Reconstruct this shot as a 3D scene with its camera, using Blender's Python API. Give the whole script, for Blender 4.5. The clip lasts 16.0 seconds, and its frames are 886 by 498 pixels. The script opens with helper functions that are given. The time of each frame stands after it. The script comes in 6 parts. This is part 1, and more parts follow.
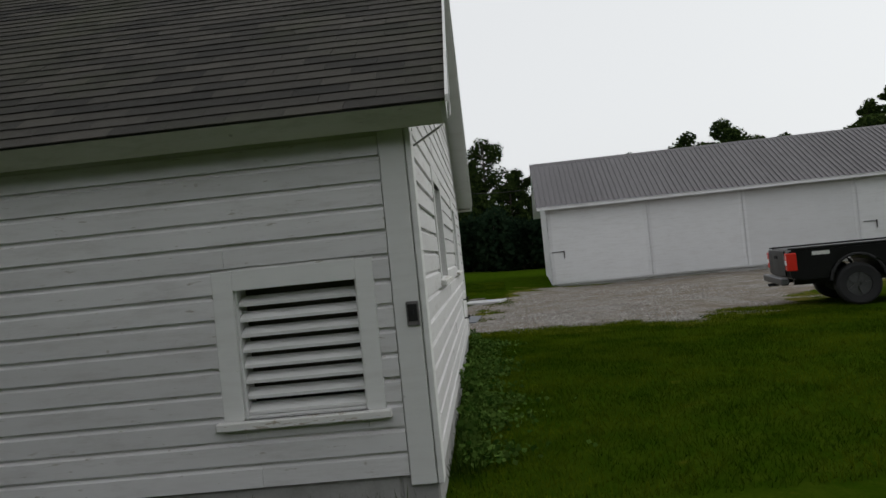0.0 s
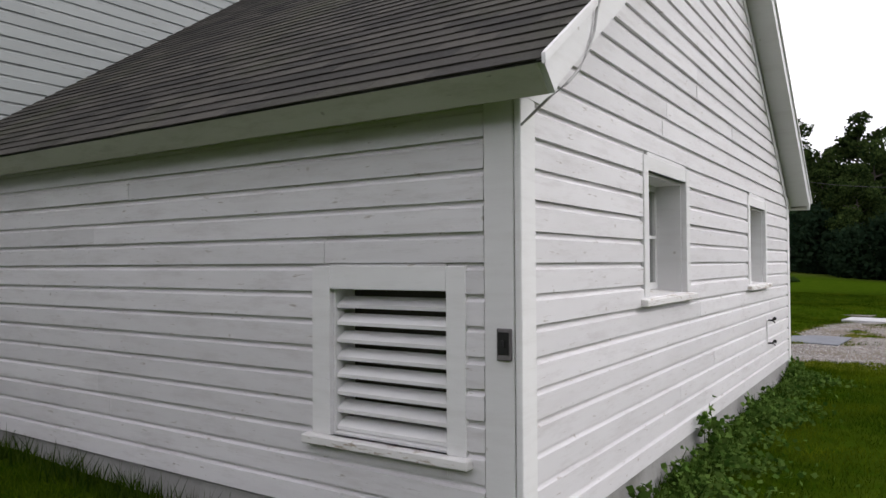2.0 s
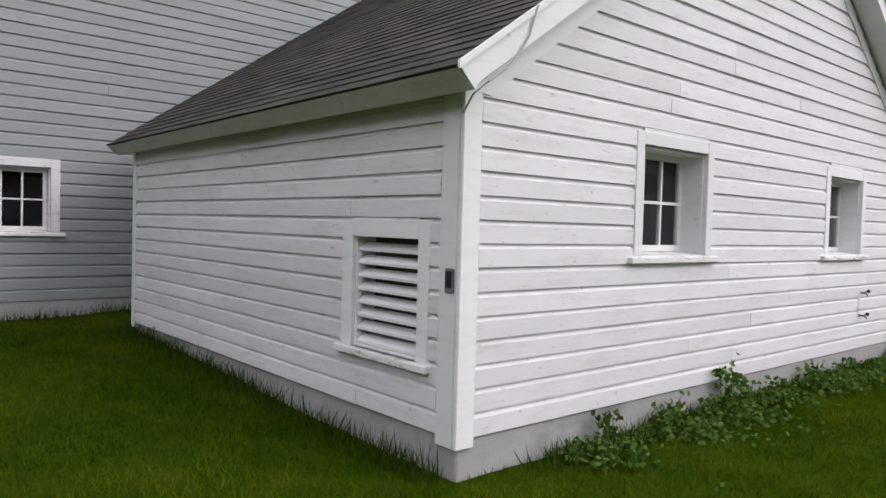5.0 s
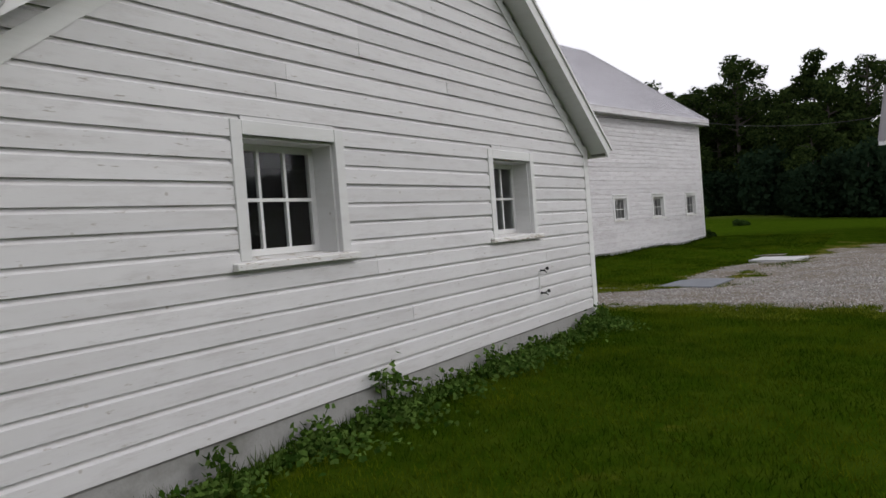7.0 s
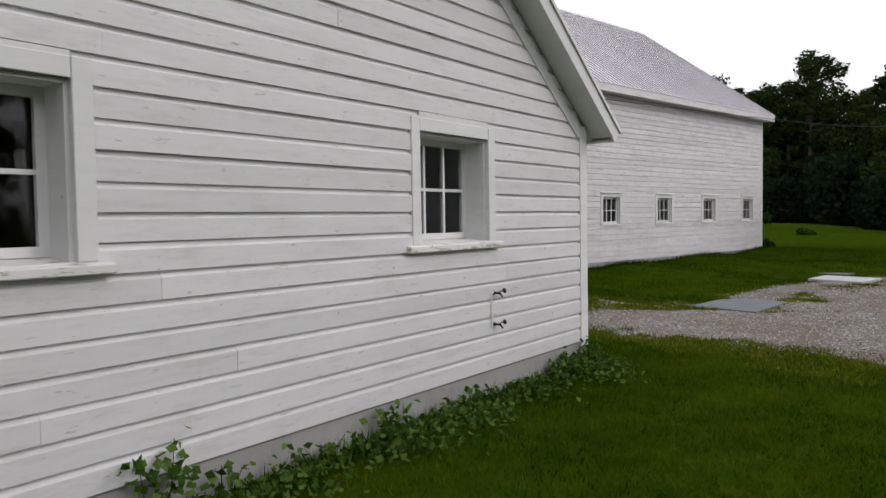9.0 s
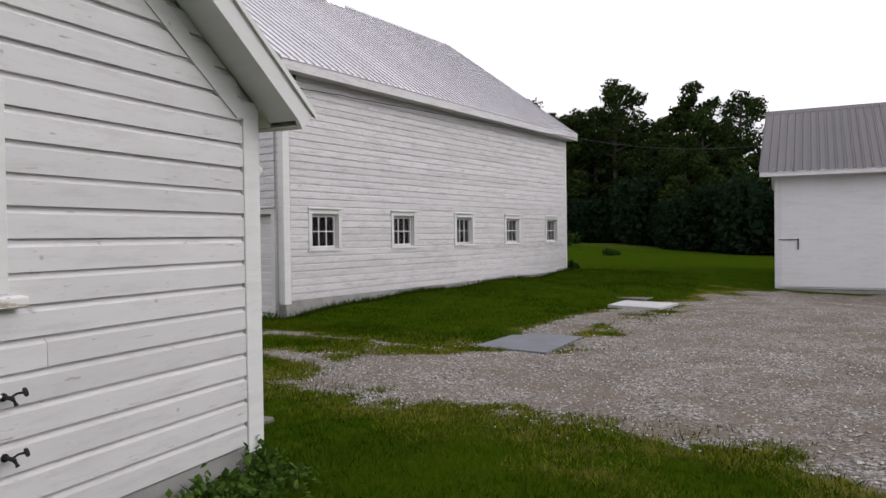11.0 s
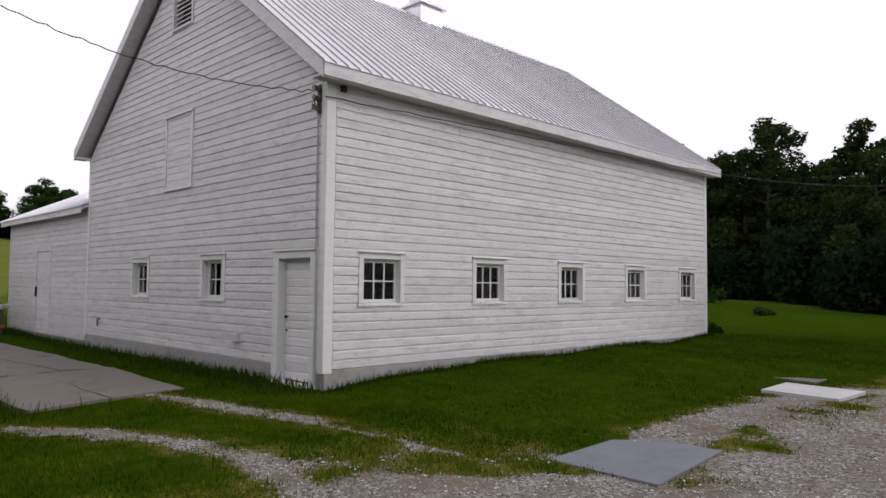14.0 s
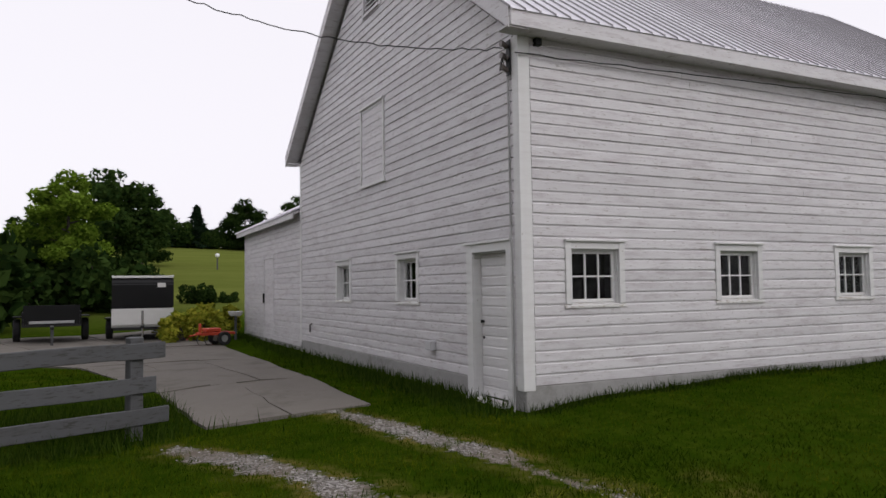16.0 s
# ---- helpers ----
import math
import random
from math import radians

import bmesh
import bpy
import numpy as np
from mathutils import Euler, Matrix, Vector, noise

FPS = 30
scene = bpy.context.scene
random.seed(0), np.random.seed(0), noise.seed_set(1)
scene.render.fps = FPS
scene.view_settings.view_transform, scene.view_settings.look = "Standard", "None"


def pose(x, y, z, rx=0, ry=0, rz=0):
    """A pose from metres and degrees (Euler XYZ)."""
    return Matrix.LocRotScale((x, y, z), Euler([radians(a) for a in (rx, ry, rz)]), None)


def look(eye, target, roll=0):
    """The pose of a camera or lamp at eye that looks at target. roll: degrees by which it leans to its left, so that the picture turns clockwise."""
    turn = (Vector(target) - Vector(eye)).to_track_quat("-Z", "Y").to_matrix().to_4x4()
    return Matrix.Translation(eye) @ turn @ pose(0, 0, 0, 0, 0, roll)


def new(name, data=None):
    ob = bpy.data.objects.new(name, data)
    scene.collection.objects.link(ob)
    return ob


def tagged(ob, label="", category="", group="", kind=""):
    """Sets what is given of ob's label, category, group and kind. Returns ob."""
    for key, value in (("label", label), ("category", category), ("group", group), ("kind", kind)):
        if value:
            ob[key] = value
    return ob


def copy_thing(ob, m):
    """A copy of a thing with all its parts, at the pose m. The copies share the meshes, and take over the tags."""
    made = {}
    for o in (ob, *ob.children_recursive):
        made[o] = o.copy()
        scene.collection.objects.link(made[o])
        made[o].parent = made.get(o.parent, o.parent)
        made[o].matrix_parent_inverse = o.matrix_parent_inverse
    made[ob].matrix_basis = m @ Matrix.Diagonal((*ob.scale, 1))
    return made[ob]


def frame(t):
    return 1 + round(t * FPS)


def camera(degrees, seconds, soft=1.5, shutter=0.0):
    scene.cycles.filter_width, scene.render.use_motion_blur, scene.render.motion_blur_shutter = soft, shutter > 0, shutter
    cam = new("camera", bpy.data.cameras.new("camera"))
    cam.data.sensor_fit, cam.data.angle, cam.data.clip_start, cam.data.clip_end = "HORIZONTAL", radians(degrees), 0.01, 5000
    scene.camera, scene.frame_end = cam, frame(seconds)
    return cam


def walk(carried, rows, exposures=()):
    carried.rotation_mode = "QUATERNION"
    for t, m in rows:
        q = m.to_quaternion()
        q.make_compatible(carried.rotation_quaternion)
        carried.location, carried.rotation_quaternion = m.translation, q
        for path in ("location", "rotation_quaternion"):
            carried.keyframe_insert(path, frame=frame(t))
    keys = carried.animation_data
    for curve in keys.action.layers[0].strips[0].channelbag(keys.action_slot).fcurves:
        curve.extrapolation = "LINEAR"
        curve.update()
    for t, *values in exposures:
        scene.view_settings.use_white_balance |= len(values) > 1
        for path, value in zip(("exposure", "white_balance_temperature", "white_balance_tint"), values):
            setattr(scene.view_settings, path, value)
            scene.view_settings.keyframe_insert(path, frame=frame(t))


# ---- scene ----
cam = camera(63.3, 16.0)
PATH = [
    (0, look((-4.167, -0.391, 1.482), (-2.170, -0.280, 1.511), -5.77)),
    (0.5, look((-3.700, -0.657, 1.523), (-1.722, -0.369, 1.549), -3.98)),
    (1, look((-3.345, -1.023, 1.491), (-1.458, -0.367, 1.401), 0.22)),
    (1.5, look((-3.003, -1.215, 1.517), (-1.228, -0.299, 1.416), 0.73)),
    (2, look((-2.838, -1.484, 1.549), (-1.171, -0.378, 1.590), -0.34)),
    (2.5, look((-2.802, -1.866, 1.600), (-1.333, -0.519, 1.774), -1.30)),
    (3, look((-2.876, -2.090, 1.553), (-1.412, -0.728, 1.522), 1.69)),
    (3.2, look((-2.902, -2.195, 1.566), (-1.414, -0.859, 1.523), 2.41)),
    (5.3, look((-2.721, -3.176, 1.505), (-1.438, -1.642, 1.458), 1.32)),
    (5.5, look((-2.615, -3.227, 1.511), (-1.290, -1.729, 1.506), 0.33)),
    (6, look((-2.350, -3.478, 1.489), (-0.932, -2.068, 1.533), 2.54)),
    (6.5, look((-1.955, -3.546, 1.403), (-0.428, -2.255, 1.418), -3.38)),
    (7, look((-1.467, -3.585, 1.430), (0.210, -2.496, 1.378), -4.45)),
    (7.5, look((-0.845, -3.597, 1.458), (0.797, -2.466, 1.303), -1.85)),
    (8, look((-0.245, -3.503, 1.488), (1.363, -2.316, 1.404), -3.39)),
    (8.5, look((0.359, -3.472, 1.427), (1.913, -2.214, 1.390), -3.50)),
    (9, look((1.084, -3.268, 1.494), (2.672, -2.055, 1.412), -0.90)),
    (9.5, look((1.793, -3.164, 1.533), (3.564, -2.239, 1.436), 0.13)),
    (10, look((2.535, -3.173, 1.588), (4.326, -2.287, 1.483), -3.51)),
    (10.2, look((2.861, -3.112, 1.541), (4.692, -2.309, 1.475), -1.94)),
    (12.3, look((5.561, -2.822, 1.572), (7.358, -1.944, 1.553), 1.32)),
    (12.5, look((5.803, -2.741, 1.597), (7.592, -1.849, 1.525), 0.56)),
    (13, look((6.376, -2.545, 1.614), (8.153, -1.627, 1.618), -0.03)),
    (13.5, look((7.002, -2.391, 1.594), (8.702, -1.344, 1.721), 2.13)),
    (14, look((7.614, -2.219, 1.607), (9.253, -1.078, 1.709), 0.61)),
    (14.5, look((8.083, -2.062, 1.615), (9.603, -0.765, 1.717), -0.29)),
    (15, look((8.690, -1.819, 1.592), (10.074, -0.375, 1.626), 0.18)),
    (15.5, look((9.157, -1.352, 1.551), (10.518, 0.111, 1.646), 1.16)),
    (16, look((9.490, -1.005, 1.538), (10.689, 0.593, 1.647), -0.80)),
]
walk(cam, PATH, exposures=[(0.0, -1.3, 6500, 3), (0.5, -0.72, 6500, 6), (1.0, -0.6, 6500, 9), (2.0, -0.38, 6430, 12), (3.0, -0.2, 6380, 14), (5.5, -0.22, 6350, 14), (6.2, -0.4, 6350, 13), (7.0, -0.93, 6450, 9), (8.0, -0.86, 6480, 9),
                          (9.0, -0.86, 6500, 9), (10.0, -0.88, 6500, 10), (12.5, -0.54, 6500, 13), (13.5, -0.68, 6500, 13), (14.0, -0.93, 6500, 12), (15.0, -1.02, 6500, 12), (16.0, -1.06, 6500, 12)])

# fitted places of the barn corner and the shed corner
BX, BY, BA = 15.92, 5.85, -10.34
SX, SY, SA = 27.64, -3.27, -2.98

# ---- sky, sun ----
world = bpy.data.worlds.new("overcast_sky")
scene.world = world
world.use_nodes = True
wn = world.node_tree
wn.nodes.clear()
w_out = wn.nodes.new("ShaderNodeOutputWorld")
w_bg = wn.nodes.new("ShaderNodeBackground")
w_hsv = wn.nodes.new("ShaderNodeHueSaturation")
w_sky = wn.nodes.new("ShaderNodeTexSky")
w_sky.sky_type = "NISHITA"
w_sky.sun_disc = False
w_sky.sun_elevation = radians(35)
w_sky.sun_rotation = radians(153)
w_sky.air_density, w_sky.dust_density, w_sky.ozone_density = 1.0, 3.0, 1.0
w_hsv.inputs["Saturation"].default_value = 0.18
w_bg.inputs["Strength"].default_value = 0.16
w_cloud = wn.nodes.new("ShaderNodeMix")
w_cloud.data_type = "RGBA"
w_cloud.inputs[0].default_value = 0.75
w_cloud.inputs[7].default_value = (15.0, 14.7, 15.6, 1)
wn.links.new(w_sky.outputs[0], w_hsv.inputs["Color"])
wn.links.new(w_hsv.outputs[0], w_cloud.inputs[6])
wn.links.new(w_cloud.outputs[2], w_bg.inputs["Color"])
wn.links.new(w_bg.outputs[0], w_out.inputs["Surface"])
sun_data = bpy.data.lights.new("sun", "SUN")
sun_data.energy, sun_data.angle, sun_data.color = 1.35, radians(26), (1.0, 0.97, 0.93)
sun = new("sun", sun_data)
sun.matrix_world = look((13, -26, 20), (0, 0, 0))


# ---- materials ----
def nodes_of(name):
    m = bpy.data.materials.new(name)
    m.use_nodes = True
    t = m.node_tree
    t.nodes.clear()
    o = t.nodes.new("ShaderNodeOutputMaterial")
    b = t.nodes.new("ShaderNodeBsdfPrincipled")
    t.links.new(b.outputs[0], o.inputs[0])
    return m, t, b


def coords(t, scale=(1, 1, 1), space="Object"):
    c = t.nodes.new("ShaderNodeTexCoord")
    mp = t.nodes.new("ShaderNodeMapping")
    mp.inputs["Scale"].default_value = scale
    t.links.new(c.outputs[space], mp.inputs[0])
    return mp.outputs[0]


def world_pos(t, scale=(1, 1, 1)):
    c = t.nodes.new("ShaderNodeNewGeometry")
    mp = t.nodes.new("ShaderNodeMapping")
    mp.inputs["Scale"].default_value = scale
    t.links.new(c.outputs["Position"], mp.inputs[0])
    return mp.outputs[0]


def noise_of(t, vec, scale, detail=4, rough=0.6):
    n = t.nodes.new("ShaderNodeTexNoise")
    n.inputs["Scale"].default_value = scale
    n.inputs["Detail"].default_value = detail
    n.inputs["Roughness"].default_value = rough
    t.links.new(vec, n.inputs["Vector"])
    return n.outputs["Fac"]


def ramp(t, fac, stops):
    r = t.nodes.new("ShaderNodeValToRGB")
    e = r.color_ramp.elements
    while len(e) < len(stops):
        e.new(0.5)
    for k, (p, c) in enumerate(stops):
        e[k].position = p
        e[k].color = (*c, 1) if len(c) == 3 else c
    t.links.new(fac, r.inputs[0])
    return r.outputs[0]


def mix(t, fac, a, b, mode="MIX"):
    x = t.nodes.new("ShaderNodeMix")
    x.data_type, x.blend_type = "RGBA", mode
    for s, v in ((x.inputs[0], fac), (x.inputs[6], a), (x.inputs[7], b)):
        if isinstance(v, (int, float)):
            s.default_value = v
        elif isinstance(v, tuple):
            s.default_value = (*v, 1)
        else:
            t.links.new(v, s)
    return x.outputs[2]


def bump(t, b, height, strength=0.3, distance=0.01):
    n = t.nodes.new("ShaderNodeBump")
    n.inputs["Strength"].default_value, n.inputs["Distance"].default_value = strength, distance
    t.links.new(height, n.inputs["Height"])
    t.links.new(n.outputs[0], b.inputs["Normal"])


def tone(t, fac, lo, hi):
    return ramp(t, fac, [(0.0, (lo,) * 3), (1.0, (hi,) * 3)])


def painted_wood(name, base, worn, wear=0.62, dirt=(0.42, 0.4, 0.37), dirt_amount=0.35):
    """Old paint on boards: uneven coats, flaked patches down to grey wood, grime."""
    m, t, b = nodes_of(name)
    pos = world_pos(t)
    rnd = t.nodes.new("ShaderNodeObjectInfo").outputs["Random"]
    coat = mix(t, noise_of(t, pos, 1.3, 3), base, tuple(c * 0.9 for c in base))
    piece = tone(t, rnd, 0.9, 1.03)
    coat = mix(t, 1.0, coat, piece, "MULTIPLY")
    grime = ramp(t, noise_of(t, world_pos(t, (0.8, 0.8, 5.0)), 2.2, 9, 0.78), [(0.5, (0, 0, 0)), (0.72, (1, 1, 1))])
    gm = t.nodes.new("ShaderNodeMath")
    gm.operation = "MULTIPLY"
    gm.inputs[1].default_value = dirt_amount
    t.links.new(grime, gm.inputs[0])
    coat = mix(t, gm.outputs[0], coat, dirt)
    stretched = world_pos(t, (4.0, 4.0, 26.0))
    flake = ramp(t, noise_of(t, stretched, 1.6, 9, 0.72), [(wear, (0, 0, 0)), (wear + 0.03, (1, 1, 1))])
    # knots, nail heads and chips in the paint
    v = t.nodes.new("ShaderNodeTexVoronoi")
    v.inputs["Scale"].default_value = 4.2
    t.links.new(world_pos(t), v.inputs["Vector"])
    spot = ramp(t, v.outputs["Distance"], [(0.035, (0.75, 0.75, 0.75)), (0.06, (0, 0, 0))])
    coat = mix(t, spot, coat, worn)
    streak = ramp(t, noise_of(t, world_pos(t, (1.0, 1.0, 9.0)), 1.1, 7, 0.7), [(0.5, (0, 0, 0)), (0.78, (0.55, 0.55, 0.55))])
    coat = mix(t, streak, coat, tuple((p * 0.45 + q * 0.55) for p, q in zip(base, dirt)))
    col = mix(t, flake, coat, worn)
    t.links.new(col, b.inputs["Base Color"])
    b.inputs["Roughness"].default_value = 0.62
    b.inputs["Specular IOR Level"].default_value = 0.3
    h = mix(t, 0.5, noise_of(t, stretched, 3.0, 8, 0.7), flake)
    bump(t, b, h, 0.25, 0.004)
    return m


def plain(name, base, rough=0.6, metal=0.0, var=0.12, scale=8.0, bumpy=0.15, spec=0.4):
    m, t, b = nodes_of(name)
    pos = coords(t)
    f = noise_of(t, pos, scale, 7, 0.7)
    lo, hi = tuple(c * (1 - var) for c in base), tuple(min(1, c * (1 + var)) for c in base)
    t.links.new(mix(t, f, lo, hi), b.inputs["Base Color"])
    b.inputs["Metallic"].default_value = metal
    b.inputs["Specular IOR Level"].default_value = spec
    t.links.new(tone(t, noise_of(t, pos, scale * 0.4, 3), max(0.02, rough - 0.1), min(1, rough + 0.12)), b.inputs["Roughness"])
    if bumpy:
        bump(t, b, f, bumpy, 0.004)
    return m


white_boards = painted_wood("white_painted_clapboard", (0.715, 0.705, 0.71), (0.40, 0.37, 0.34), 0.625, dirt=(0.4, 0.37, 0.36), dirt_amount=0.5)
weathered_boards = painted_wood("weathered_white_clapboard", (0.715, 0.70, 0.71), (0.40, 0.37, 0.36), 0.592, dirt=(0.36, 0.31, 0.33), dirt_amount=0.78)
# white clapboard of the tall barn, its shade put into the base colour
shaded_boards = painted_wood("shaded_white_clapboard", (0.28, 0.30, 0.295), (0.19, 0.19, 0.18), 0.62, dirt=(0.3, 0.31, 0.3), dirt_amount=0.4)
white_trim = painted_wood("white_painted_trim", (0.75, 0.75, 0.74), (0.4, 0.38, 0.34), 0.70, dirt_amount=0.22)
door_paint = painted_wood("white_door_paint", (0.76, 0.75, 0.75), (0.45, 0.42, 0.4), 0.68, dirt_amount=0.35)
shed_paint = painted_wood("white_shed_paint", (0.78, 0.785, 0.80), (0.5, 0.48, 0.45), 0.72, dirt_amount=0.25)
# olive mildew tone, also darkened to carry the shade under the eaves
mildew_shade_trim = painted_wood("mildew_and_shade_white_trim", (0.64, 0.64, 0.56), (0.32, 0.31, 0.25), 0.66, dirt=(0.3, 0.31, 0.2), dirt_amount=0.6)
flaked_trim = painted_wood("flaking_white_trim", (0.78, 0.77, 0.75), (0.38, 0.33, 0.27), 0.56, dirt_amount=0.4)
grey_rail = painted_wood("grey_weathered_fence_wood", (0.095, 0.097, 0.102), (0.05, 0.048, 0.046), 0.55, dirt=(0.06, 0.06, 0.055), dirt_amount=0.6)
dark_rim = plain("grimy_wheel_rim", (0.12, 0.12, 0.125), 0.4, 0.8, 0.5, 14)
dark_metal = plain("dark_iron", (0.03, 0.03, 0.03), 0.5, 0.6)
black_rubber = plain("black_rubber", (0.02, 0.02, 0.021), 0.85)
black_paint = plain("black_vehicle_paint", (0.004, 0.0042, 0.0045), 0.35, 0.0, 0.1, 3, 0.0, 0.3)
white_sheet = plain("white_trailer_sheet", (0.62, 0.62, 0.60), 0.4, 0.0, 0.1, 3, 0.0)
chrome = plain("dull_chrome", (0.5, 0.5, 0.5), 0.25, 1.0)
red_paint = plain("faded_red_paint", (0.5, 0.06, 0.025), 0.5, 0.0, 0.3, 6)
red_lens = plain("red_lamp_lens", (0.6, 0.03, 0.02), 0.15)
white_lens = plain("white_lamp_lens", (0.8, 0.8, 0.8), 0.15)
cable_black = plain("black_cable", (0.03, 0.03, 0.03), 0.7)
cable_grey = plain("grey_cable", (0.35, 0.35, 0.34), 0.7)
porcelain = plain("porcelain_insulator", (0.12, 0.1, 0.09), 0.3)
grey_box_paint = plain("grey_box_plastic", (0.55, 0.55, 0.56), 0.5)
rust_box = plain("corroded_switch_box", (0.16, 0.15, 0.15), 0.7, 0.3, 0.5, 30)
# near-black stand-in for the dark of unlit rooms and vents
dark_inside = plain("dark_unlit_interior", (0.05, 0.045, 0.04), 0.9)
aluminium = plain("dull_aluminium", (0.55, 0.55, 0.56), 0.35, 0.9)


def concrete_mat(name, base, scale=3.0, stain=(0.15, 0.15, 0.13)):
    m, t, b = nodes_of(name)
    pos = world_pos(t)
    f = noise_of(t, pos, scale, 9, 0.72)
    g = noise_of(t, pos, 60, 4, 0.7)
    c = mix(t, f, tuple(x * 0.72 for x in base), tuple(x * 1.15 for x in base))
    st = ramp(t, noise_of(t, pos, 1.1, 8, 0.7), [(0.52, (0, 0, 0)), (0.7, (0.8, 0.8, 0.8))])
    c = mix(t, st, c, stain)
    c = mix(t, 0.12, c, g, "OVERLAY")
    t.links.new(c, b.inputs["Base Color"])
    b.inputs["Roughness"].default_value = 0.9
    b.inputs["Specular IOR Level"].default_value = 0.25
    bump(t, b, mix(t, 0.4, f, g), 0.5, 0.012)
    return m


foundation_mat = concrete_mat("old_foundation_concrete", (0.34, 0.335, 0.325))
slab_mat = concrete_mat("wet_grey_slab", (0.17, 0.18, 0.20), 2.0, (0.11, 0.115, 0.13))
light_slab = concrete_mat("pale_concrete", (0.5, 0.5, 0.51), 2.0, (0.34, 0.34, 0.34))
pad_mat = concrete_mat("weathered_concrete_pad", (0.17, 0.155, 0.135), 1.6, (0.085, 0.078, 0.062))


def glass_mat():
    m, t, b = nodes_of("old_window_glass")
    b.inputs["Base Color"].default_value = (0.82, 0.86, 0.84, 1)
    b.inputs["Transmission Weight"].default_value = 1.0
    b.inputs["Roughness"].default_value = 0.03
    b.inputs["IOR"].default_value = 1.3
    bump(t, b, noise_of(t, coords(t), 5, 2), 0.08, 0.01)
    return m


glass = glass_mat()


def shingle_mat():
    m, t, b = nodes_of("grey_asphalt_shingle")
    pos = world_pos(t)
    rnd = t.nodes.new("ShaderNodeObjectInfo").outputs["Random"]
    isl = t.nodes.new("ShaderNodeNewGeometry").outputs["Random Per Island"]
    add = t.nodes.new("ShaderNodeMath")
    add.operation = "ADD"
    t.links.new(rnd, add.inputs[0])
    t.links.new(isl, add.inputs[1])
    fr = t.nodes.new("ShaderNodeMath")
    fr.operation = "FRACT"
    t.links.new(add.outputs[0], fr.inputs[0])
    c = mix(t, fr.outputs[0], (0.026, 0.025, 0.023), (0.058, 0.054, 0.047))
    grit = noise_of(t, pos, 220, 3, 0.8)
    c = mix(t, 0.5, c, tone(t, grit, 0.3, 1.0), "OVERLAY")
    moss = ramp(t, noise_of(t, pos, 0.9, 6, 0.7), [(0.5, (0, 0, 0)), (0.75, (0.55, 0.55, 0.55))])
    c = mix(t, moss, c, (0.06, 0.066, 0.036))
    t.links.new(c, b.inputs["Base Color"])
    b.inputs["Roughness"].default_value = 0.95
    b.inputs["Specular IOR Level"].default_value = 0.2
    bump(t, b, grit, 0.6, 0.004)
    return m


shingle = shingle_mat()


def roof_metal(name, base, rough, metal):
    m, t, b = nodes_of(name)
    pos = world_pos(t)
    rnd = t.nodes.new("ShaderNodeObjectInfo").outputs["Random"]
    c = mix(t, noise_of(t, pos, 0.9, 8, 0.7), tuple(x * 0.78 for x in base), base)
    c = mix(t, 1.0, c, tone(t, rnd, 0.93, 1.02), "MULTIPLY")
    spots = ramp(t, noise_of(t, pos, 9, 6, 0.75), [(0.6, (0, 0, 0)), (0.72, (0.4, 0.4, 0.4))])
    c = mix(t, spots, c, tuple(x * 0.6 for x in base))
    t.links.new(c, b.inputs["Base Color"])
    b.inputs["Metallic"].default_value = metal
    t.links.new(tone(t, noise_of(t, pos, 5, 4), rough - 0.06, rough + 0.12), b.inputs["Roughness"])
    bump(t, b, noise_of(t, pos, 2.5, 3), 0.1, 0.02)
    return m


barn_metal = roof_metal("galvanised_barn_roofing", (0.9, 0.885, 0.93), 0.34, 0.75)
shed_metal = roof_metal("dull_grey_shed_roofing", (0.16, 0.152, 0.16), 0.5, 0.3)


# ---- mesh helpers ----
def part(name, bm, material, parent, label="", at=None):
    """Links a bmesh as one mesh object, under a thing or a part if one is given."""
    me = bpy.data.meshes.new(name)
    bmesh.ops.recalc_face_normals(bm, faces=bm.faces)
    bm.to_mesh(me)
    bm.free()
    me.materials.append(material)
    return place(name, me, parent, label, at)


def place(name, me, parent, label="", at=None):
    ob = new(name, me)
    if at is not None:
        ob.matrix_basis = at
    if parent is not None:
        ob.parent = parent
    if label:
        ob["label"] = label
    return ob


def thing(name, m, label, category, group="", kind=""):
    return_ob = new(name)
    return_ob.empty_display_size = 0.2
    return_ob.matrix_basis = m
    return tagged(return_ob, label, category, group, kind)


def box(bm, x0, x1, y0, y1, z0, z1, bevel=0.0, m=None):
    vs = [bm.verts.new((x, y, z)) for x in (x0, x1) for y in (y0, y1) for z in (z0, z1)]
    fs = [bm.faces.new([vs[k] for k in q]) for q in ((0, 1, 3, 2), (4, 6, 7, 5), (0, 4, 5, 1), (2, 3, 7, 6), (0, 2, 6, 4), (1, 5, 7, 3))]
    if bevel:
        es = {e for f in fs for e in f.edges}
        r = bmesh.ops.bevel(bm, geom=list(es), offset=bevel, segments=1, affect="EDGES")
        vs = list({v for f in r["faces"] for v in f.verts} | {v for v in vs if v.is_valid})
    if m is not None:
        bmesh.ops.transform(bm, matrix=m, verts=vs)
    return bm


def boxes(*rows, bevel=0.0):
    bm = bmesh.new()
    for r in rows:
        box(bm, *r, bevel=bevel)
    return bm


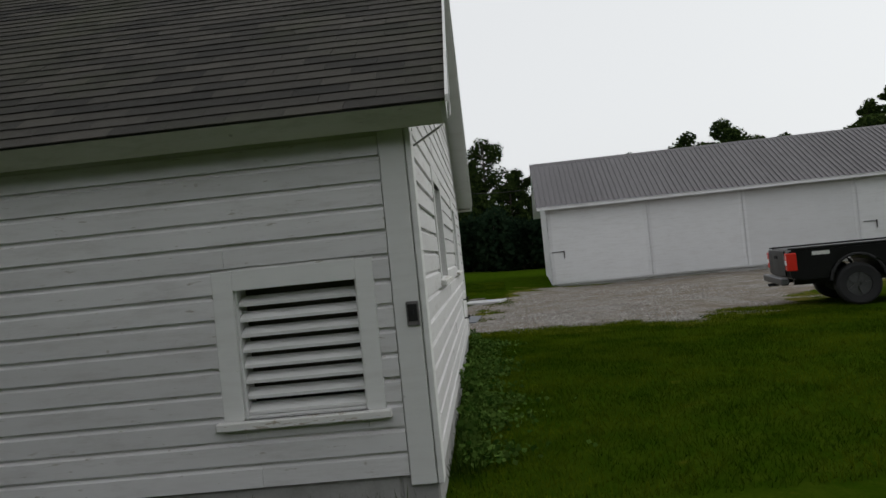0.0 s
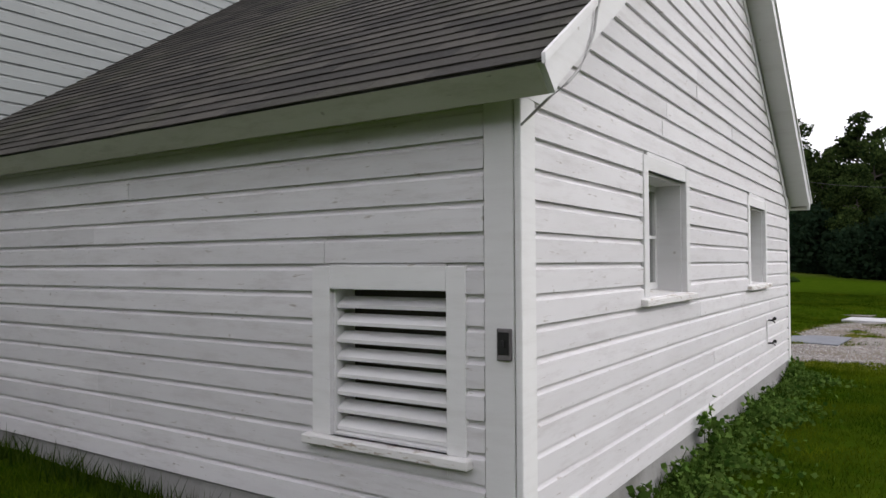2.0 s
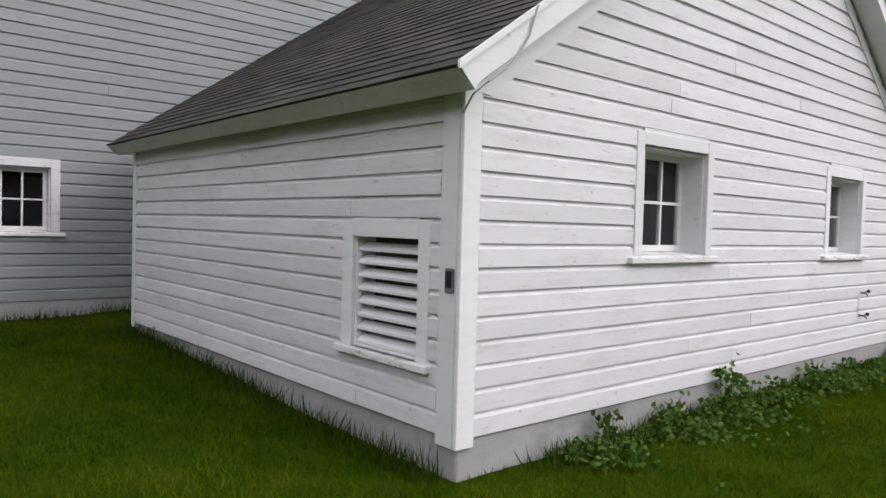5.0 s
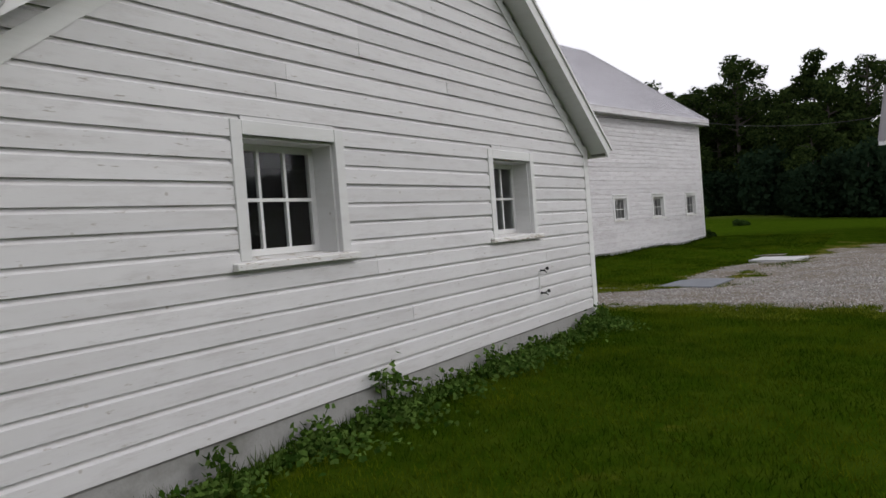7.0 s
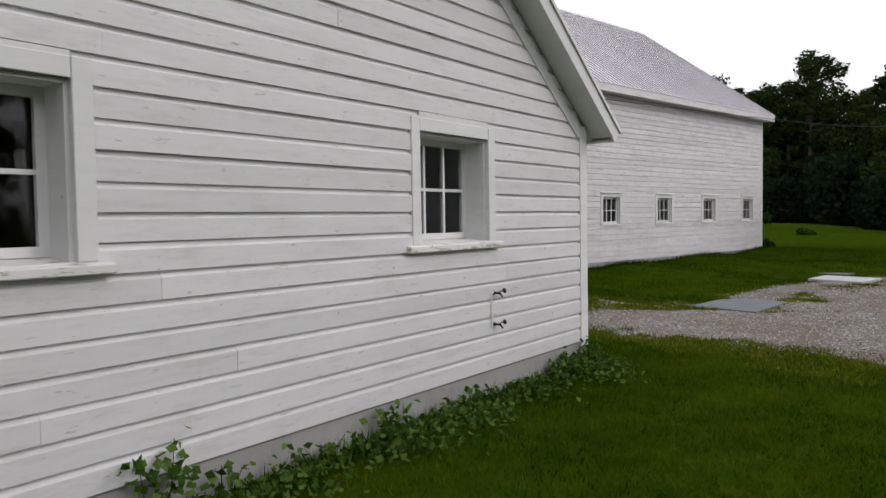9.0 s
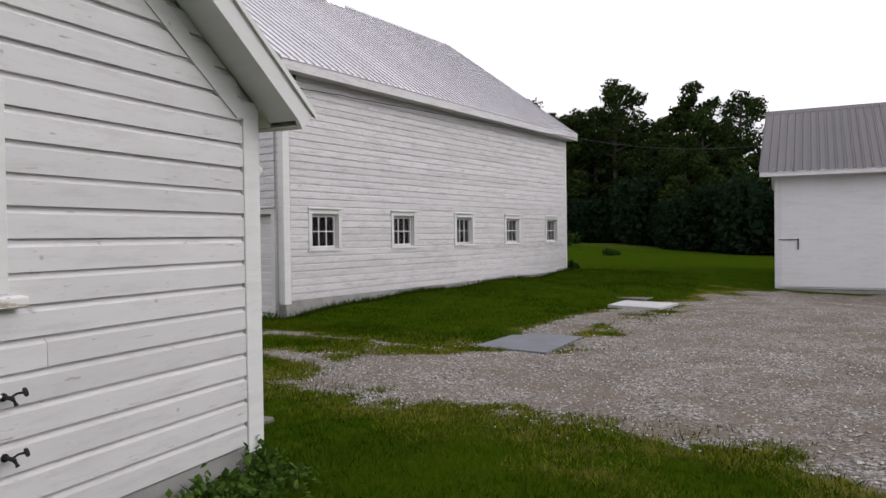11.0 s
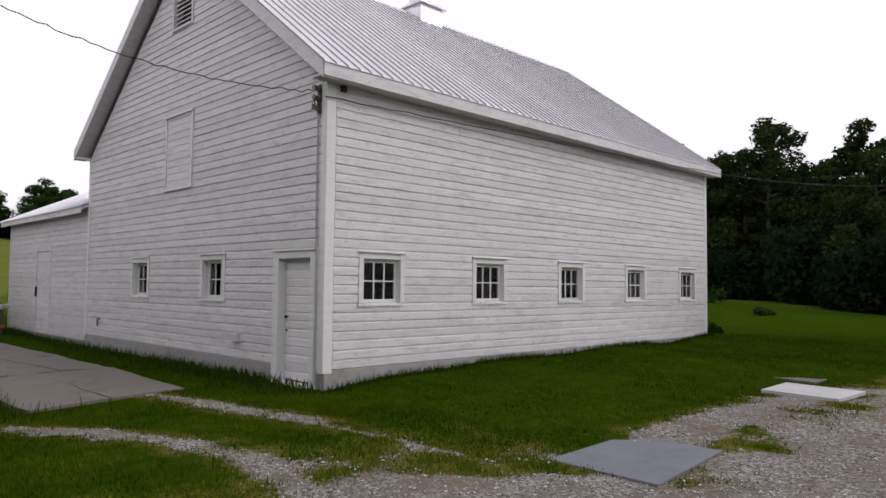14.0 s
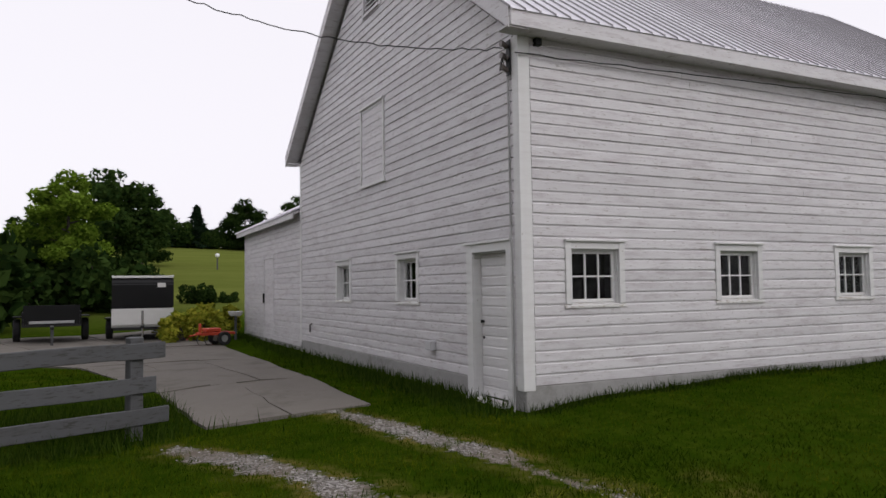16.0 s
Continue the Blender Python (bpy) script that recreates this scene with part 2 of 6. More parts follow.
def prism(bm, pts, axis, a, b):
    """A polygon of pairs, drawn along an axis from a to b."""
    def v(p, s):
        return {"x": (s, p[0], p[1]), "y": (p[0], s, p[1]), "z": (p[0], p[1], s)}[axis]
    lo = [bm.verts.new(v(p, a)) for p in pts]
    hi = [bm.verts.new(v(p, b)) for p in pts]
    bm.faces.new(lo)
    bm.faces.new(hi[::-1])
    n = len(pts)
    for k in range(n):
        bm.faces.new((lo[k], lo[(k + 1) % n], hi[(k + 1) % n], hi[k]))
    return bm


def tube(bm, path, r0, r1=None, sides=8):
    """A round bar along a list of points, tapering from r0 to r1."""
    r1 = r0 if r1 is None else r1
    path = [Vector(p) for p in path]
    rings = []
    for k, p in enumerate(path):
        d = (path[min(k + 1, len(path) - 1)] - path[max(k - 1, 0)]).normalized()
        s = d.orthogonal().normalized()
        q = d.cross(s)
        r = r0 + (r1 - r0) * k / max(1, len(path) - 1)
        rings.append([bm.verts.new(p + (s * math.cos(2 * math.pi * j / sides) + q * math.sin(2 * math.pi * j / sides)) * r) for j in range(sides)])
    for a, b in zip(rings, rings[1:]):
        for j in range(sides):
            bm.faces.new((a[j], a[(j + 1) % sides], b[(j + 1) % sides], b[j]))
    bm.faces.new(rings[0][::-1])
    bm.faces.new(rings[-1])
    return bm


def mesh_of(name, verts, faces, material, attribute=None):
    me = bpy.data.meshes.new(name)
    me.from_pydata(verts, [], faces)
    me.materials.append(material)
    return me


rng = random.Random(7)


def backing(parent, length, profile, holes, material, thick=0.15, name="wall", at=None, base=0.0):
    """A wall sheet in x-z, outer face at y = 0, holes cut through; profile(x) gives its top."""
    bm = bmesh.new()
    cuts = sorted({0.0, length, *[h[0] for h in holes], *[h[1] for h in holes], *profile[1]})
    top = profile[0]
    for a, b in zip(cuts, cuts[1:]):
        spans, z = [], base
        for h in sorted([h for h in holes if h[0] < (a + b) / 2 < h[1]], key=lambda h: h[2]):
            spans.append((z, h[2]))
            z = h[3]
        for lo, hi in spans:
            box(bm, a, b, 0, thick, lo, hi)
        prism(bm, [(a, z), (b, z), (b, top(b)), (a, top(a))], "y", 0, thick)
    bmesh.ops.remove_doubles(bm, verts=list(bm.verts), dist=1e-5)
    return part(name, bm, material, parent, at=at)


def board_mesh(ul, ur, z0, z1, t, cove=True):
    """One drop-siding board: a flat face with a cove along its top edge."""
    p = z1 - z0
    sec = [(0.0, z0), (-t, z0), (-t, z0 + p * 0.775), (-t * 0.82, z0 + p * 0.812), (-t * 0.5, z0 + p * 0.835), (-t * 0.32, z0 + p * 0.88), (-t * 0.26, z1 + 0.003), (0.0, z1 + 0.003)] if cove else \
          [(0.0, z0), (-t, z0), (-t, z1), (0.0, z1)]
    n = len(sec)
    vs = [(ul(z), y, z) for y, z in sec] + [(ur(z), y, z) for y, z in sec]
    fs = [tuple(range(n))[::-1], tuple(range(n, 2 * n))] + [(k, (k + 1) % n, n + (k + 1) % n, n + k) for k in range(n)]
    return vs, fs


def siding(wall, u0, u1, z0, z1, pitch, holes, material, left=None, right=None, t=0.026, lengths=(3.6, 6.4), seed=1):
    """Boards, course by course, cut round the holes and to the slope of a gable; each board is a part of the wall."""
    rg = random.Random(seed)
    left = left or (lambda z: u0)
    right = right or (lambda z: u1)
    count = int(math.ceil((z1 - z0) / pitch - 1e-6))
    for k in range(count):
        za, zb = z0 + k * pitch, min(z0 + (k + 1) * pitch, z1)
        lo_end, hi_end = max(left(za), u0), min(right(za), u1)
        if hi_end - lo_end < 0.12:
            continue
        cut = [h for h in holes if h[2] < zb - 0.004 and h[3] > za + 0.004]
        spans, x = [], None
        for h in sorted(cut):
            spans.append((x, h[0]))
            x = h[1]
        spans.append((x, None))
        for a, b in spans:
            aa, bb = (lo_end if a is None else a), (hi_end if b is None else b)
            if bb - aa < 0.01:
                continue
            joints, s = [], aa + rg.uniform(*lengths) * rg.uniform(0.3, 1)
            while s < bb - 0.7:
                joints.append(s)
                s += rg.uniform(*lengths)
            ends = [aa, *joints, bb]
            for q, (c, d) in enumerate(zip(ends, ends[1:])):
                fl = (lambda z: max(left(z), u0)) if (q == 0 and a is None) else (lambda z, c=c: c + 0.0006)
                fr = (lambda z: min(right(z), u1)) if (q == len(ends) - 2 and b is None) else (lambda z, d=d: d - 0.0006)
                sag = rg.uniform(-0.0018, 0.0018)
                vs, fs = board_mesh(fl, fr, za + 0.0042 + sag, zb + sag, t + rg.uniform(-0.003, 0.003))
                place("clapboard", mesh_of("clapboard", vs, fs, material), wall)
        for h in cut:
            for lo, hi in ((za + 0.006, min(h[2], zb)), (max(h[3], za), zb)):
                if hi - lo > 0.006:
                    vs, fs = board_mesh(lambda z: h[0] + 0.001, lambda z: h[1] - 0.001, lo, hi, t, False)
                    place("clapboard", mesh_of("clapboard", vs, fs, material), wall)


def window(parent, at, u0, u1, z0, z1, cols, rows, depth, casing=0.09, proud=0.035, cap=0.0, sill_out=0.07, trim=None, sill_mat=None, horn=0.06):
    """A sash window set back in its opening: casing, jambs, sill, sash with bars, and a pane in each light."""
    trim, sill_mat = trim or white_trim, sill_mat or flaked_trim
    w = new("window")
    w.parent, w.matrix_basis = parent, at
    c = casing
    bm = boxes((u0 - c, u0, -proud, 0.002, z0, z1 + c), (u1, u1 + c, -proud, 0.002, z0, z1 + c), bevel=0.004)
    box(bm, u0, u1, -proud + 0.003, 0.002, z1, z1 + c, 0.004)
    if cap:
        box(bm, u0 - c - 0.02, u1 + c + 0.02, -proud - cap, 0.0, z1 + c, z1 + c + 0.03, 0.004)
    part("window_frame", bm, trim, w)
    th = 0.018
    for r in ((u0, u0 + th, 0.003, depth + 0.05, z0, z1), (u1 - th, u1, 0.003, depth + 0.05, z0, z1), (u0 + th, u1 - th, 0.003, depth + 0.05, z1 - th, z1)):
        part("jamb", boxes(r), trim, w)
    sb = bmesh.new()
    prism(sb, [(-sill_out, z0 - 0.055), (0.0, z0 - 0.05), (depth + 0.05, z0 - 0.04), (depth + 0.05, z0 + 0.022), (-sill_out, z0 - 0.012)], "x", u0 - c - horn, u1 + c + horn)
    bmesh.ops.bevel(sb, geom=list(sb.edges), offset=0.005, segments=1, affect="EDGES")
    part("window_sill", sb, sill_mat, w)
    a, b, lo, hi = u0 + th, u1 - th, z0 + 0.02, z1 - th
    s = 0.045
    bm = boxes((a, a + s, depth, depth + 0.035, lo, hi), (b - s, b, depth, depth + 0.035, lo, hi), (a + s, b - s, depth, depth + 0.035, lo, lo + s), (a + s, b - s, depth, depth + 0.035, hi - s, hi))
    sash = part("sash", bm, trim, w)
    iu0, iu1, iz0, iz1 = a + s, b - s, lo + s, hi - s
    g = 0.011
    for k in range(1, cols):
        x = iu0 + (iu1 - iu0) * k / cols
        part("glazing_bar", boxes((x - g, x + g, depth + 0.002, depth + 0.03, iz0, iz1)), trim, w)
    for k in range(1, rows):
        z = iz0 + (iz1 - iz0) * k / rows
        part("glazing_bar", boxes((iu0, iu1, depth, depth + 0.028, z - g, z + g)), trim, w)
    for i in range(cols):
        for j in range(rows):
            x0, x1 = iu0 + (iu1 - iu0) * i / cols + g, iu0 + (iu1 - iu0) * (i + 1) / cols - g
            y0, y1 = iz0 + (iz1 - iz0) * j / rows + g, iz0 + (iz1 - iz0) * (j + 1) / rows - g
            p = part("pane", boxes((x0 - 0.004, x1 + 0.004, depth + 0.014, depth + 0.018, y0 - 0.004, y1 + 0.004)), glass, w)
            p.visible_shadow = False
    return w


# ---- lie of the land ----
LAND = [(-4, -3, 0.0), (-3, 2, 0.02), (-1, 5, 0.12), (-3, 9, 0.3), (2, 8, 0.35), (3, -2, 0.0), (7.9, -0.4, 0.05), (5, -0.5, 0.03), (3, -0.5, 0.02), (1, -0.5, 0.0), (7.3, -2.5, -0.05), (9.5, -1, -0.08), (8, 4, 0.0),
        (12, 0, -0.18), (15, 0, -0.23), (22, 0, -0.25), (26, -6, -0.28), (26, -14, -0.3), (11, -8, -0.12), (0, -8, -0.02), (15.4, 5.6, -0.1), (17.6, 5.3, 0.08), (20, 4.9, 0.17), (24.5, 4.1, 0.22), (29.3, 3.0, 0.28), (18, 2.5, -0.12),
        (16.5, 10.5, -0.05), (17.5, 17, -0.06), (11.5, 8.5, -0.24), (13, 16, -0.08), (14, 24, 0.0), (26, 1.5, 0.0), (32, 4, 0.3),
        (40, 6, 0.3), (60, 14, 0.8), (80, 30, 1.6), (45, -6, -0.1), (60, -12, -0.3), (-12, -4, 0.1), (-10, 12, 0.4), (5, 30, 0.3), (20, 32, 0.4)]


def ground_z(x, y):
    s = w = 0.0
    for a, b, c in LAND:
        k = 1.0 / ((x - a) ** 2 + (y - b) ** 2 + 1.2) ** 1.7
        s += k * c
        w += k
    z = s / w
    rise = max(0.0, y - 34)
    fall = 1 / (1 + math.exp((x - 70) / 6))
    z += fall * (0.115 * rise if rise < 90 else 10.35 + (rise - 90) * 0.02) + 0.0
    return z


def in_poly(x, y, poly):
    r = False
    for (a, b), (c, d) in zip(poly, poly[1:] + poly[:1]):
        if (b > y) != (d > y) and x < (c - a) * (y - b) / (d - b) + a:
            r = not r
    return r


def edge_dist(x, y, poly, closed=True):
    best = 1e9
    segs = list(zip(poly, poly[1:] + (poly[:1] if closed else [])))
    for (a, b), (c, d) in segs:
        l = (c - a) ** 2 + (d - b) ** 2
        q = max(0, min(1, ((x - a) * (c - a) + (y - b) * (d - b)) / l)) if l else 0
        best = min(best, math.hypot(x - a - q * (c - a), y - b - q * (d - b)))
    return best


YARD = [(10.9, 1.9), (10.5, 0.8), (10.35, -0.6), (9.85, -1.95), (9.5, -3.7), (9.8, -5.2), (11.2, -6.8), (14, -8.5), (16, -16), (27.2, -16), (27.2, -3.4), (22.3, -1.15), (20.2, -1.15), (16.5, -0.4), (14.4, 0.25), (14.0, 1.45), (12.6, 2.35)]
TRACKS = [[(13.9, 1.4), (13.95, 2.6), (14.0, 3.6), (14.1, 5.2), (14.2, 6.9), (14.2, 8.6)], [(11.7, 1.5), (12.3, 2.9), (12.4, 4.3), (12.2, 5.8), (12.0, 7.2)]]
DIRT_PATH = [(16.2, 0.55), (17.7, 0.2), (19.7, -0.05), (21.2, -0.25)]


def stoniness(x, y):
    """1 on bare gravel, 0 on grass."""
    if not (8 < x < 27.5 and -17 < y < 9.5):
        return 0.0
    d = edge_dist(x, y, YARD) * (1 if in_poly(x, y, YARD) else -1)
    g = 0.53 + d / 2.1
    for tr in TRACKS:
        g = max(g, 0.84 - edge_dist(x, y, tr, False) / 0.6 - max(0, y - 4.2) * 0.04)
    g = max(g, 1.1 - edge_dist(x, y, DIRT_PATH, False) / 0.7)
    g += 0.58 * noise.noise(Vector((x * 0.9, y * 0.9, 3))) + 0.3 * noise.noise(Vector((x * 2.7, y * 2.7, 8)))
    return max(0.0, min(1.0, g))


def ground_mat():
    m, t, b = nodes_of("lawn_and_gravel")
    pos = world_pos(t)
    at = t.nodes.new("ShaderNodeAttribute")
    at.attribute_name = "gravel"
    big = noise_of(t, pos, 0.35, 4, 0.6)
    mid = noise_of(t, pos, 3.2, 8, 0.72)
    fine = noise_of(t, pos, 45, 5, 0.8)
    grass = mix(t, big, (0.012, 0.03, 0.001), (0.026, 0.05, 0.002))
    grass = mix(t, ramp(t, mid, [(0.42, (0, 0, 0)), (0.68, (1, 1, 1))]), grass, (0.036, 0.056, 0.004))
    grass = mix(t, ramp(t, noise_of(t, pos, 1.7, 6, 0.7), [(0.62, (0, 0, 0)), (0.74, (0.7, 0.7, 0.7))]), grass, (0.10, 0.092, 0.012))
    grass = mix(t, 0.6, grass, tone(t, fine, 0.15, 1.0), "OVERLAY")
    dry = mix(t, 1.0, ramp(t, at.outputs["Fac"], [(0.04, (0, 0, 0)), (0.3, (0.85, 0.85, 0.85))]), ramp(t, noise_of(t, pos, 2.1, 5, 0.7), [(0.4, (0, 0, 0)), (0.62, (1, 1, 1))]), "MULTIPLY")
    grass = mix(t, dry, grass, (0.14, 0.115, 0.03))
    md = t.nodes.new("ShaderNodeAttribute")
    md.attribute_name = "meadow"
    hay = mix(t, noise_of(t, world_pos(t, (0.5, 2.0, 1.0)), 0.22, 6, 0.7), (0.06, 0.085, 0.012), (0.16, 0.175, 0.045))
    grass = mix(t, md.outputs["Fac"], grass, hay)
    v = t.nodes.new("ShaderNodeTexVoronoi")
    v.inputs["Scale"].default_value = 38
    t.links.new(pos, v.inputs["Vector"])
    stone = ramp(t, v.outputs["Color"], [(0.1, (0.065, 0.06, 0.052)), (0.5, (0.19, 0.178, 0.162)), (0.95, (0.46, 0.44, 0.42))])
    earth = mix(t, mid, (0.105, 0.084, 0.062), (0.21, 0.18, 0.15))
    stone = mix(t, ramp(t, noise_of(t, pos, 1.1, 6, 0.7), [(0.42, (0.05, 0.05, 0.05)), (0.6, (0.92, 0.92, 0.92))]), stone, earth)
    edge = t.nodes.new("ShaderNodeMath")
    edge.operation = "ADD"
    t.links.new(at.outputs["Fac"], edge.inputs[0])
    off = t.nodes.new("ShaderNodeMath")
    off.operation = "MULTIPLY_ADD"
    off.inputs[1].default_value, off.inputs[2].default_value = 0.9, -0.45
    t.links.new(noise_of(t, pos, 9, 6, 0.75), off.inputs[0])
    t.links.new(off.outputs[0], edge.inputs[1])
    fac = ramp(t, edge.outputs[0], [(0.44, (0, 0, 0)), (0.56, (1, 1, 1))])
    t.links.new(mix(t, fac, grass, stone), b.inputs["Base Color"])
    b.inputs["Roughness"].default_value = 0.95
    b.inputs["Specular IOR Level"].default_value = 0.0
    bump(t, b, mix(t, 0.5, mid, fine), 0.7, 0.03)
    return m


ground_material = ground_mat()


def build_ground():
    def axis(lo, hi, step, far):
        a = list(np.arange(lo, hi + 1e-6, step))
        d, x = step, hi
        while x < far:
            d *= 1.35
            x += d
            a.append(x)
        d, x = step, lo
        while x > -far:
            d *= 1.35
            x -= d
            a.insert(0, x)
        return a
    xs, ys = axis(-5, 27, 0.2, 900), axis(-9, 12, 0.2, 900)
    verts = [(x, y, ground_z(x, y) + (0.012 * noise.noise(Vector((x * 1.3, y * 1.3, 0))) if abs(x) < 60 else 0)) for x in xs for y in ys]
    n = len(ys)
    faces = [(i * n + j, (i + 1) * n + j, (i + 1) * n + j + 1, i * n + j + 1) for i in range(len(xs) - 1) for j in range(n - 1)]
    me = mesh_of("ground", verts, faces, ground_material)
    a = me.attributes.new("gravel", "FLOAT", "POINT")
    a.data.foreach_set("value", [stoniness(x, y) for x, y, z in verts])
    a = me.attributes.new("meadow", "FLOAT", "POINT")
    a.data.foreach_set("value", [max(0.0, min(1.0, (y - 30) / 8)) if x < 60 else max(0.0, min(0.5, (x - 30) / 40)) for x, y, z in verts])
    me.polygons.foreach_set("use_smooth", [True] * len(me.polygons))
    tagged(new("ground", me), "mown green lawn running into a gravel farmyard", "ground", kind="structure")


build_ground()

# ---- the small white clapboard building ----
AW, AD, A_RIDGE, A_EAVE = 7.165, 5.42, 3.5825, 2.2
AS = 1.072
A_AT = Matrix.Translation((0, 0, 1.27 * (1 - AS))) @ Matrix.Diagonal((AS, AS, AS, 1))
A_SLOPE = 0.70
A_BASE, A_PITCH = 0.326, 0.1338
milk_house = thing("small_outbuilding", A_AT, "small white clapboard outbuilding with a grey shingle gable roof", "building")


def a_top(x):
    return A_EAVE + 0.14 + A_SLOPE * min(x, AW - x)


W1, W2 = (1.63, 2.46, 1.325, 2.085), (4.73, 5.54, 1.315, 2.07)
LOUV = (0.34, 1.02, 0.70, 1.41)
gable = backing(milk_house, AW, (a_top, [A_RIDGE]), [W1, W2], white_boards, base=A_BASE)
siding(gable, 0.105, AW - 0.11, A_BASE, A_EAVE + A_SLOPE * A_RIDGE - 0.05, A_PITCH, [W1, W2], white_boards,
       left=lambda z: max(0.105, (z - A_EAVE - 0.12) / A_SLOPE), right=lambda z: min(AW - 0.11, AW - (z - A_EAVE - 0.12) / A_SLOPE), seed=3)
LEFT_A = pose(0, AD, 0, 0, 0, -90)
l_hole = (AD - LOUV[1], AD - LOUV[0], LOUV[2], LOUV[3])
side_l = backing(milk_house, AD, (lambda x: A_EAVE + 0.12, []), [l_hole], white_boards, at=LEFT_A, base=A_BASE)
siding(side_l, 0.09, AD - 0.15, A_BASE, A_EAVE + 0.05, A_PITCH, [l_hole], white_boards, seed=5)
RIGHT_A = pose(AW, 0, 0, 0, 0, 90)
side_r = backing(milk_house, AD, (lambda x: A_EAVE + 0.12, []), [], white_boards, at=RIGHT_A, base=A_BASE)
siding(side_r, 0.1, AD - 0.1, A_BASE, A_EAVE + 0.05, A_PITCH, [], white_boards, seed=6)
BACK_A = pose(AW, AD, 0, 0, 0, 180)
backing(milk_house, AW, (a_top, [A_RIDGE]), [], white_boards, at=BACK_A, base=A_BASE)
# inner sheets added in near-black, so rooms behind the panes look unlit
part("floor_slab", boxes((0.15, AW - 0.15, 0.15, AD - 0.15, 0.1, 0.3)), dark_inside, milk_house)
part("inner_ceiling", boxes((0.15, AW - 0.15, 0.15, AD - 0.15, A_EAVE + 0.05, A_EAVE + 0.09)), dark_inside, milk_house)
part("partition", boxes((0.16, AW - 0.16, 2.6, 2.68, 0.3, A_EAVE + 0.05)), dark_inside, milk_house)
for r in ((0.0, AW, -0.005, 0.2), (0.0, AW, AD - 0.2, AD), (0.0, 0.2, 0.2, AD - 0.2), (AW - 0.2, AW + 0.01, 0.2, AD - 0.2)):
    part("foundation", boxes((*r, -0.5, A_BASE - 0.004), bevel=0.012), foundation_mat, milk_house, "cracked grey concrete foundation")
for x0, x1, y0, y1 in ((-0.032, 0.0, 0.004, 0.145), (-0.034, 0.1, -0.034, -0.002), (AW - 0.105, AW + 0.034, -0.032, 0.0), (AW, AW + 0.034, 0.0, 0.1), (-0.032, 0.0, AD - 0.085, AD + 0.02)):
    part("corner_board", boxes((x0, x1, y0, y1, A_BASE - 0.05, A_EAVE + 0.12), bevel=0.004), white_trim, milk_house)

# roof of the small building
RO, RY0, RY1 = 0.27, -0.245, AD + 0.13


def a_roof_z(x):
    return 2.29 + A_SLOPE * (x + RO) if x < A_RIDGE else 2.29 + A_SLOPE * (AW + RO - x)


deck = bmesh.new()
prism(deck, [(-RO + 0.06, a_roof_z(-RO + 0.06) - 0.03), (A_RIDGE, a_roof_z(A_RIDGE) - 0.03), (AW + RO - 0.06, a_roof_z(AW + RO - 0.06) - 0.03), (AW + RO - 0.06, a_roof_z(AW + RO - 0.06) - 0.06), (A_RIDGE, a_roof_z(A_RIDGE) - 0.06), (-RO + 0.06, a_roof_z(-RO + 0.06) - 0.06)], "y", RY0 + 0.02, RY1)
roof_a = part("roof", deck, white_trim, milk_house)
# rake boards, frieze and fascia
for side in (0, 1):
    def rx(d, side=side):
        return d if side == 0 else AW - d
    rk = bmesh.new()
    prism(rk, [(rx(-RO), 2.275), (rx(A_RIDGE), 2.275 + A_SLOPE * (A_RIDGE + RO)), (rx(A_RIDGE), 2.12 + A_SLOPE * (A_RIDGE + RO)), (rx(-0.13), 2.218), (rx(-0.165), 2.172)], "y", RY0 - 0.005, RY0 + 0.022)
    part("rake_board", rk, white_trim, milk_house)
    dm = bmesh.new()
    prism(dm, [(rx(-RO - 0.015), 2.295), (rx(A_RIDGE), 2.31 + A_SLOPE * (A_RIDGE + RO)), (rx(A_RIDGE), 2.27 + A_SLOPE * (A_RIDGE + RO)), (rx(-RO - 0.015), 2.255)], "y", RY0 - 0.022, RY0 - 0.006)
    part("drip_edge", dm, white_trim, milk_house, "white metal drip edge")
    sf = bmesh.new()
    prism(sf, [(rx(-0.13), 2.22), (rx(A_RIDGE), 2.122 + A_SLOPE * (A_RIDGE + RO)), (rx(A_RIDGE), 2.14 + A_SLOPE * (A_RIDGE + RO)), (rx(-0.13), 2.238)], "y", RY0 + 0.022, -0.036)
    part("soffit", sf, white_trim, milk_house)
    fz = bmesh.new()
    prism(fz, [(rx(0.0), 2.22), (rx(A_RIDGE), 2.10 + A_SLOPE * (A_RIDGE + RO)), (rx(A_RIDGE), 1.99 + A_SLOPE * (A_RIDGE + RO)), (rx(0.16), 2.21)], "y", -0.036, -0.001)
    part("frieze_board", fz, white_trim, milk_house)
    ef = bmesh.new()
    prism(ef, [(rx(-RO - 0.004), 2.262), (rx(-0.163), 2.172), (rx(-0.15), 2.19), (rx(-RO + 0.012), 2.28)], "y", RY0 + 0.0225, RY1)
    part("fascia", ef, mildew_shade_trim, milk_house, "mildewed white eave board with eave shade in its paint")
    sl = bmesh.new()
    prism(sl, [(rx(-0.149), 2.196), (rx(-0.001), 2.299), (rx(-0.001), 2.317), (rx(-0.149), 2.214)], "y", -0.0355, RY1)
    part("soffit", sl, mildew_shade_trim, milk_house)
window(milk_house, pose(0, 0, 0), *W1, 3, 2, 0.17)
window(milk_house, pose(0, 0, 0), *W2, 3, 2, 0.17)

# ---- louvred vent in the side wall ----
vent = new("louvre_vent")
vent.parent, vent.matrix_basis = milk_house, LEFT_A
u0, u1, z0, z1 = l_hole
